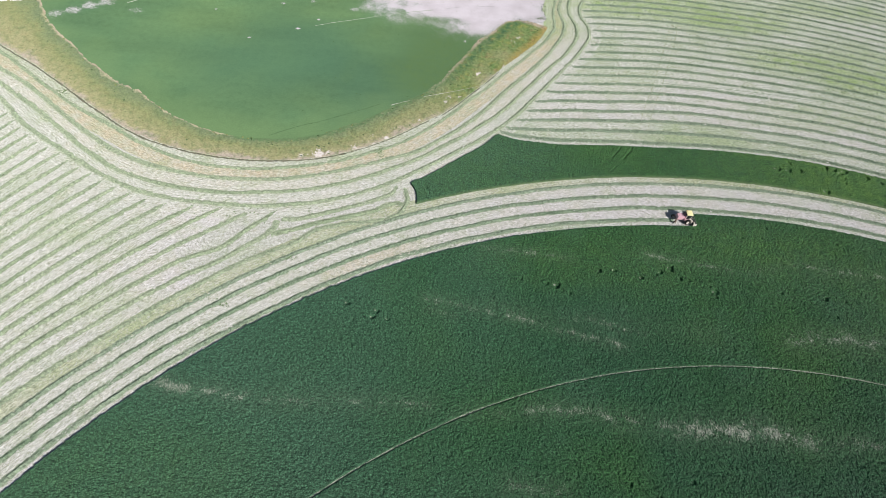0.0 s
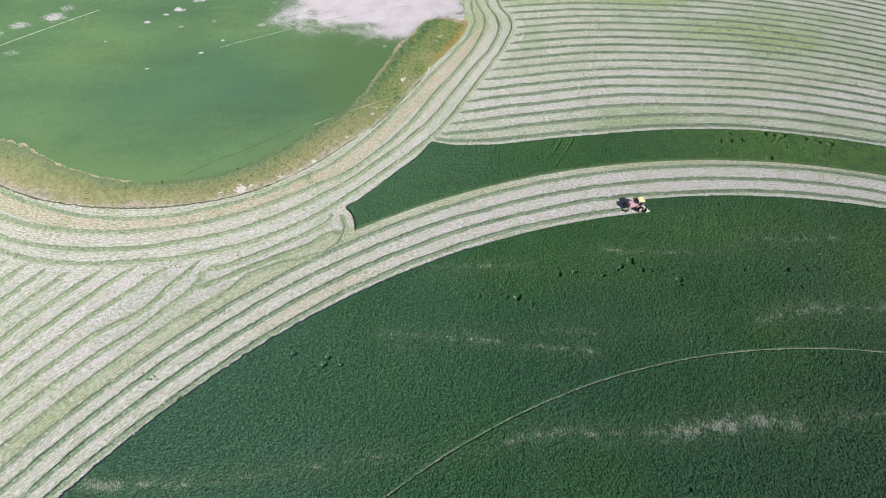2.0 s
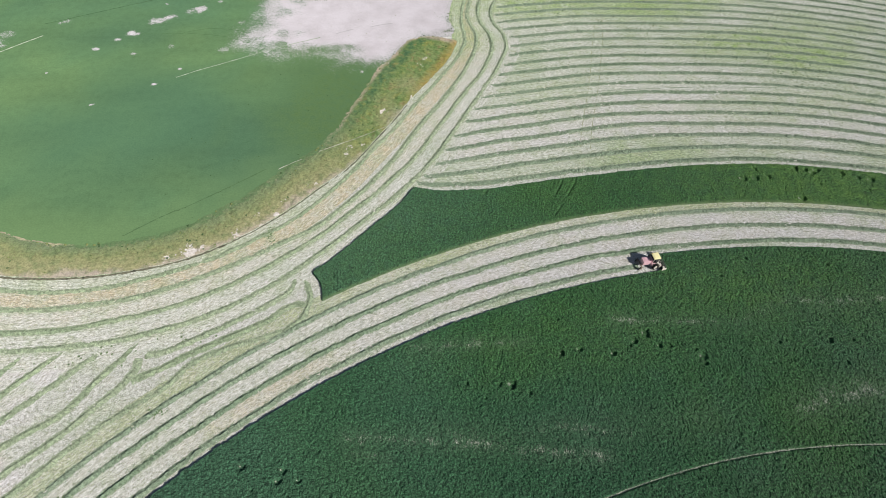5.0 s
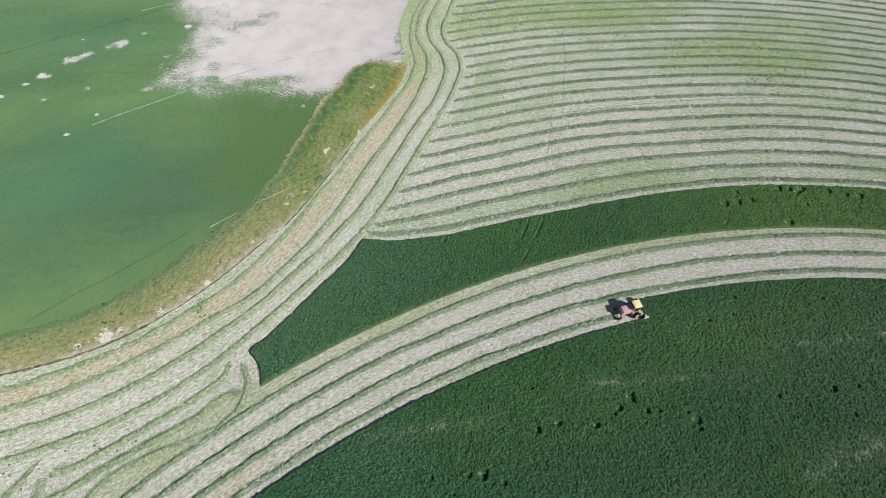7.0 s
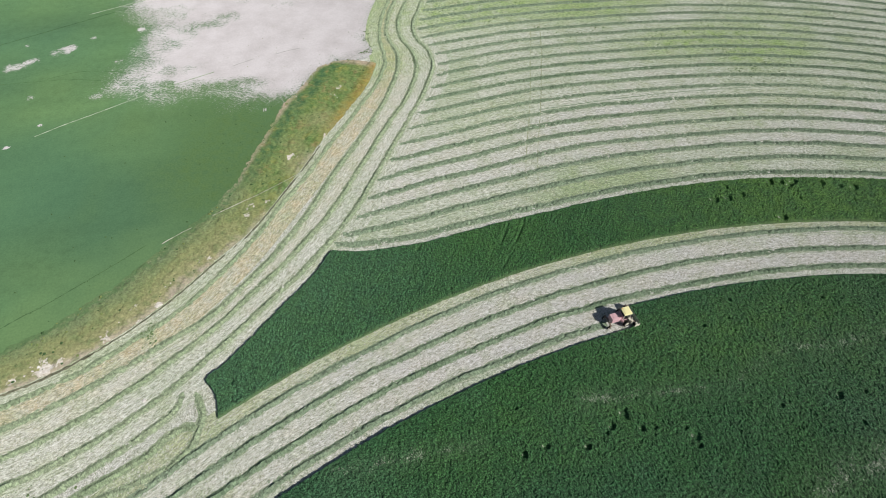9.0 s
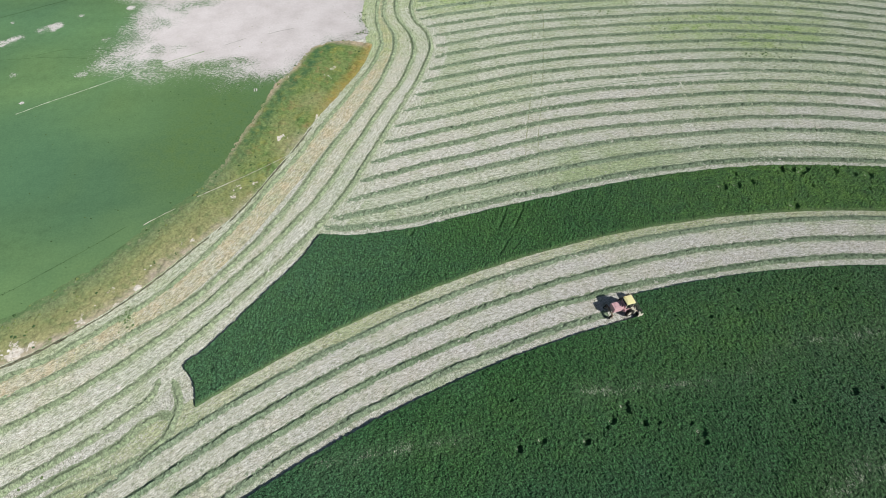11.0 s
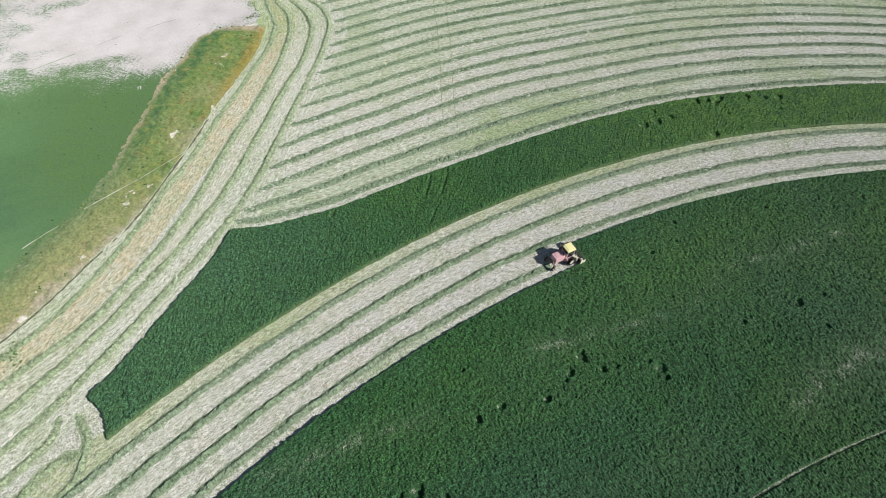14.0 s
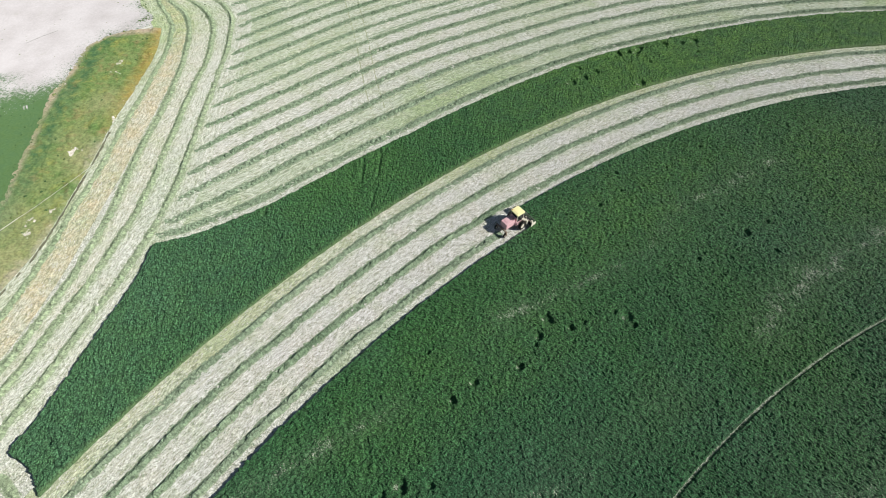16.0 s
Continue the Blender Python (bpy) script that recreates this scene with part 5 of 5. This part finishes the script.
def mower(m):
    """A self-propelled mower: cab and header ahead, faded red engine hood behind, two small caster wheels."""
    root = new("mower")
    tagged(root, "self-propelled hay mower with a cream cab roof and faded red hood", "mower")
    for y in (1.5, -1.5):
        wheel("drive_wheel", 0.78, 0.5, 0.05, y, root, 16)
    for y in (1.2, -1.2):
        c = wheel("caster_wheel", 0.42, 0.28, -4.3, y, root, 12)
        part("fork", merge(box(-4.36, -4.0, y - 0.2, y - 0.16, 0.38, 0.95, 0.01), box(-4.36, -4.0, y + 0.16, y + 0.2, 0.38, 0.95, 0.01), box(-4.3, -3.9, y - 0.2, y + 0.2, 0.93, 1.02, 0.01)), DUSTY, c)
    part("chassis", merge(box(-3.9, 1.2, 0.42, 0.58, 0.75, 0.98, 0.02), box(-3.9, 1.2, -0.58, -0.42, 0.75, 0.98, 0.02),
                          box(-0.2, 0.3, -1.25, 1.25, 0.68, 0.95, 0.02), box(-4.2, -3.9, -1.35, 1.35, 0.88, 1.06, 0.02), box(-2.4, -2.2, -0.5, 0.5, 0.75, 0.98)), DUSTY, root)
    hood = part("engine_hood", merge(box(-3.75, -1.25, -0.82, 0.82, 1.0, 2.0, 0.1, 0.95), box(-3.2, -1.9, -0.45, 0.45, 1.99, 2.04, 0.02)), FADED_RED, root, "faded pinkish-red engine hood")
    for s in (-1, 1):
        part("grille", merge(box(-3.1, -2.0, s * 0.775 - 0.006, s * 0.775 + 0.006, 1.18, 1.66), *[box(-3.1 + 0.2 * i, -3.0 + 0.2 * i, s * 0.775 - 0.015, s * 0.775 + 0.015, 1.2, 1.65) for i in range(6)]), BLACK, hood)
    part("exhaust_pipe", merge(drum(0.05, 0.75, -1.65, 0.5, 2.25, "Z", 14), drum(0.09, 0.4, -1.65, 0.5, 2.1, "Z", 14)), STEEL, hood)
    part("air_intake", merge(drum(0.12, 0.35, -1.65, -0.45, 2.05, "Z", 16), drum(0.17, 0.1, -1.65, -0.45, 2.26, "Z", 16, 0.12)), BLACK, hood)
    part("fuel_tank", box(-1.35, -0.95, -1.15, 1.15, 0.98, 1.55, 0.08), FADED_RED, root)
    cab = part("cab", merge(box(-0.85, 1.0, -0.85, 0.85, 1.05, 1.3, 0.04), *[box(x - 0.04, x + 0.04, y - 0.04, y + 0.04, 1.25, 2.75) for x in (-0.8, 0.95) for y in (-0.8, 0.8)],
                            box(-0.84, -0.76, -0.8, 0.8, 1.25, 1.8)), BONE, root)
    part("rear_panel", merge(box(-0.98, -0.85, -0.8, 0.8, 1.2, 2.2, 0.03), box(-1.2, -0.97, -0.5, 0.5, 1.5, 2.05, 0.04)), FADED_RED, cab, "faded red panel behind the cab")
    for x0, x1, y0, y1 in ((0.96, 0.975, -0.76, 0.76), (-0.76, 0.91, 0.795, 0.81), (-0.76, 0.91, -0.81, -0.795), (-0.83, -0.815, -0.76, 0.76)):
        part("window", box(x0, x1, y0, y1, 1.8 if x1 < 0 and x0 < -0.8 else 1.3, 2.72), GLASS, cab, "dark tinted cab glass")
    roof = part("roof", merge(box(-1.0, 1.1, -0.95, 0.95, 2.68, 2.93, 0.12), box(-0.6, 0.5, -0.6, 0.6, 2.92, 2.98, 0.03)), CREAM, cab, "pale yellow rounded cab roof")
    for y in (-0.7, 0.7):
        part("work_light", drum(0.08, 0.08, 1.12, y, 2.82, "X", 14), STEEL, roof)
    part("beacon", drum(0.07, 0.14, -0.75, 0.7, 2.99, "Z", 14), AMBER, roof)
    part("seat", merge(box(-0.45, 0.05, -0.27, 0.27, 1.5, 1.62, 0.04), box(-0.5, -0.38, -0.27, 0.27, 1.6, 2.2, 0.04)), BLACK, cab)
    part("steering_wheel", merge(drum(0.2, 0.03, 0.42, 0, 1.85, "Z", 20), drum(0.04, 0.6, 0.45, 0, 1.55, "Z", 10)), BLACK, cab)
    for s in (-1, 1):
        part("mirror", merge(box(0.95, 1.0, s * 1.15 - 0.1, s * 1.15 + 0.1, 2.05, 2.45, 0.02), box(0.96, 0.99, min(s * 0.82, s * 1.15), max(s * 0.82, s * 1.15), 2.4, 2.43)), BLACK, cab)
        part("platform", merge(box(0.45 if s < 0 else -0.9, 1.0, min(s * 0.88, s * 1.5), max(s * 0.88, s * 1.5), 1.58, 1.63, 0.01), *[box(0.98, 1.01, s * 1.48 - 0.015, s * 1.48 + 0.015, 1.6, 2.4), box(0.45 if s < 0 else -0.9, 0.98, s * 1.48 - 0.015, s * 1.48 + 0.015, 2.37, 2.41)]), BONE if s < 0 else DUSTY, root, "bare cream-grey walkway with a rail")
    part("ladder", merge(*[box(1.0 + 0.05 * i, 1.3 + 0.05 * i, -1.75, -1.4, 0.6 + 0.3 * (3 - i), 0.63 + 0.3 * (3 - i), 0.005) for i in range(4)], box(1.0, 1.45, -1.78, -1.74, 0.5, 1.6), box(1.0, 1.45, -1.41, -1.37, 0.5, 1.6)), BONE, root)
    for y in (-0.6, 0.6):
        part("lift_arm", box(0.6, 2.0, y - 0.07, y + 0.07, 0.55, 0.8, 0.02), DUSTY, root)
    header = part("header", merge(box(1.75, 2.0, -2.4, 2.4, 0.35, 1.05, 0.04), box(1.95, 2.95, -2.4, 2.4, 0.16, 0.24, 0.01)), BLACK, root, "wide black cutting header with a reel")
    part("conditioner", box(1.2, 1.78, -1.3, 1.3, 0.4, 0.95, 0.06), FADED_RED, header)
    part("cover", box(1.7, 2.3, -2.4, 2.4, 1.02, 1.08, 0.02), BLACK, header)
    part("auger", merge(drum(0.16, 4.7, 2.2, 0, 0.48, "Y", 18), *[drum(0.3, 0.02, 2.2, -2.2 + 0.3 * i, 0.48, "Y", 18) for i in range(15) if abs(i - 7) > 2]), STEEL, header)
    for i in range(5):
        a = 2 * math.pi * i / 5 + 0.4
        bat = merge(box(2.62 + 0.42 * math.cos(a) - 0.03, 2.62 + 0.42 * math.cos(a) + 0.03, -2.3, 2.3, 0.85 + 0.42 * math.sin(a) - 0.03, 0.85 + 0.42 * math.sin(a) + 0.03),
                    *[box(2.62 + 0.42 * math.cos(a) - 0.008, 2.62 + 0.42 * math.cos(a) + 0.008, -2.2 + 0.2 * j, -2.185 + 0.2 * j, 0.62 + 0.42 * math.sin(a), 0.85 + 0.42 * math.sin(a)) for j in range(23)])
        part("reel_bat", bat, STEEL, header)
    part("reel_shaft", drum(0.06, 4.7, 2.62, 0, 0.85, "Y", 14), STEEL, header)
    for s in (-1, 1):
        part("end_shield", merge(box(1.75, 3.0, s * 2.45 - 0.03, s * 2.45 + 0.03, 0.15, 1.05, 0.02), box(2.9, 3.35, s * 2.45 - 0.05, s * 2.45 + 0.05, 0.12, 0.32, 0.03)), BONE, header, "cream end shield with a crop divider")
    part("cutter_bar", merge(box(2.92, 3.0, -2.4, 2.4, 0.12, 0.15), *[box(2.98, 3.1, -2.35 + 0.157 * i, -2.32 + 0.157 * i, 0.12, 0.15) for i in range(31)]), STEEL, header)
    part("pump_drive", merge(drum(0.2, 0.5, 1.35, -1.15, 1.1, "X", 16), box(1.2, 1.6, -1.75, -1.35, 0.8, 1.2, 0.05), drum(0.12, 0.3, 1.75, -1.7, 1.15, "Y", 14)), DUSTY, root, "dusty brown hydraulic drive")
    part("gearbox", merge(box(1.75, 2.15, -2.5, -2.0, 1.05, 1.3, 0.06), drum(0.15, 0.2, 1.95, -2.25, 1.35, "Z", 16)), BONE, header, "cream gearbox on the header's end")
    part("toolbox", box(-0.5, -0.05, 1.55, 1.85, 1.62, 1.9, 0.03), BONE, root, "cream toolbox on the walkway")
    part("belt_guard", merge(box(-1.2, -0.9, -1.3, -0.75, 1.2, 1.62, 0.05), box(-0.95, 0.4, -0.98, -0.88, 1.2, 1.42, 0.02)), FADED_RED, root)
    for k, (y, z) in enumerate(((0.25, 1.25), (-0.3, 1.2), (-0.9, 1.15))):
        part("hose", drum(0.035, 1.6, 1.2, y, z - 0.2, "X", 10), RUBBER, root)
    root.matrix_basis = m
    return root


at = polar(np.array([MACHINE_AZ]), np.array([MACHINE_R]))[0]
mower(pose(at[0], at[1], 0.0, 0, 0, -MACHINE_AZ) @ Matrix.Diagonal((0.9, 1.06, 1.28, 1.0)))
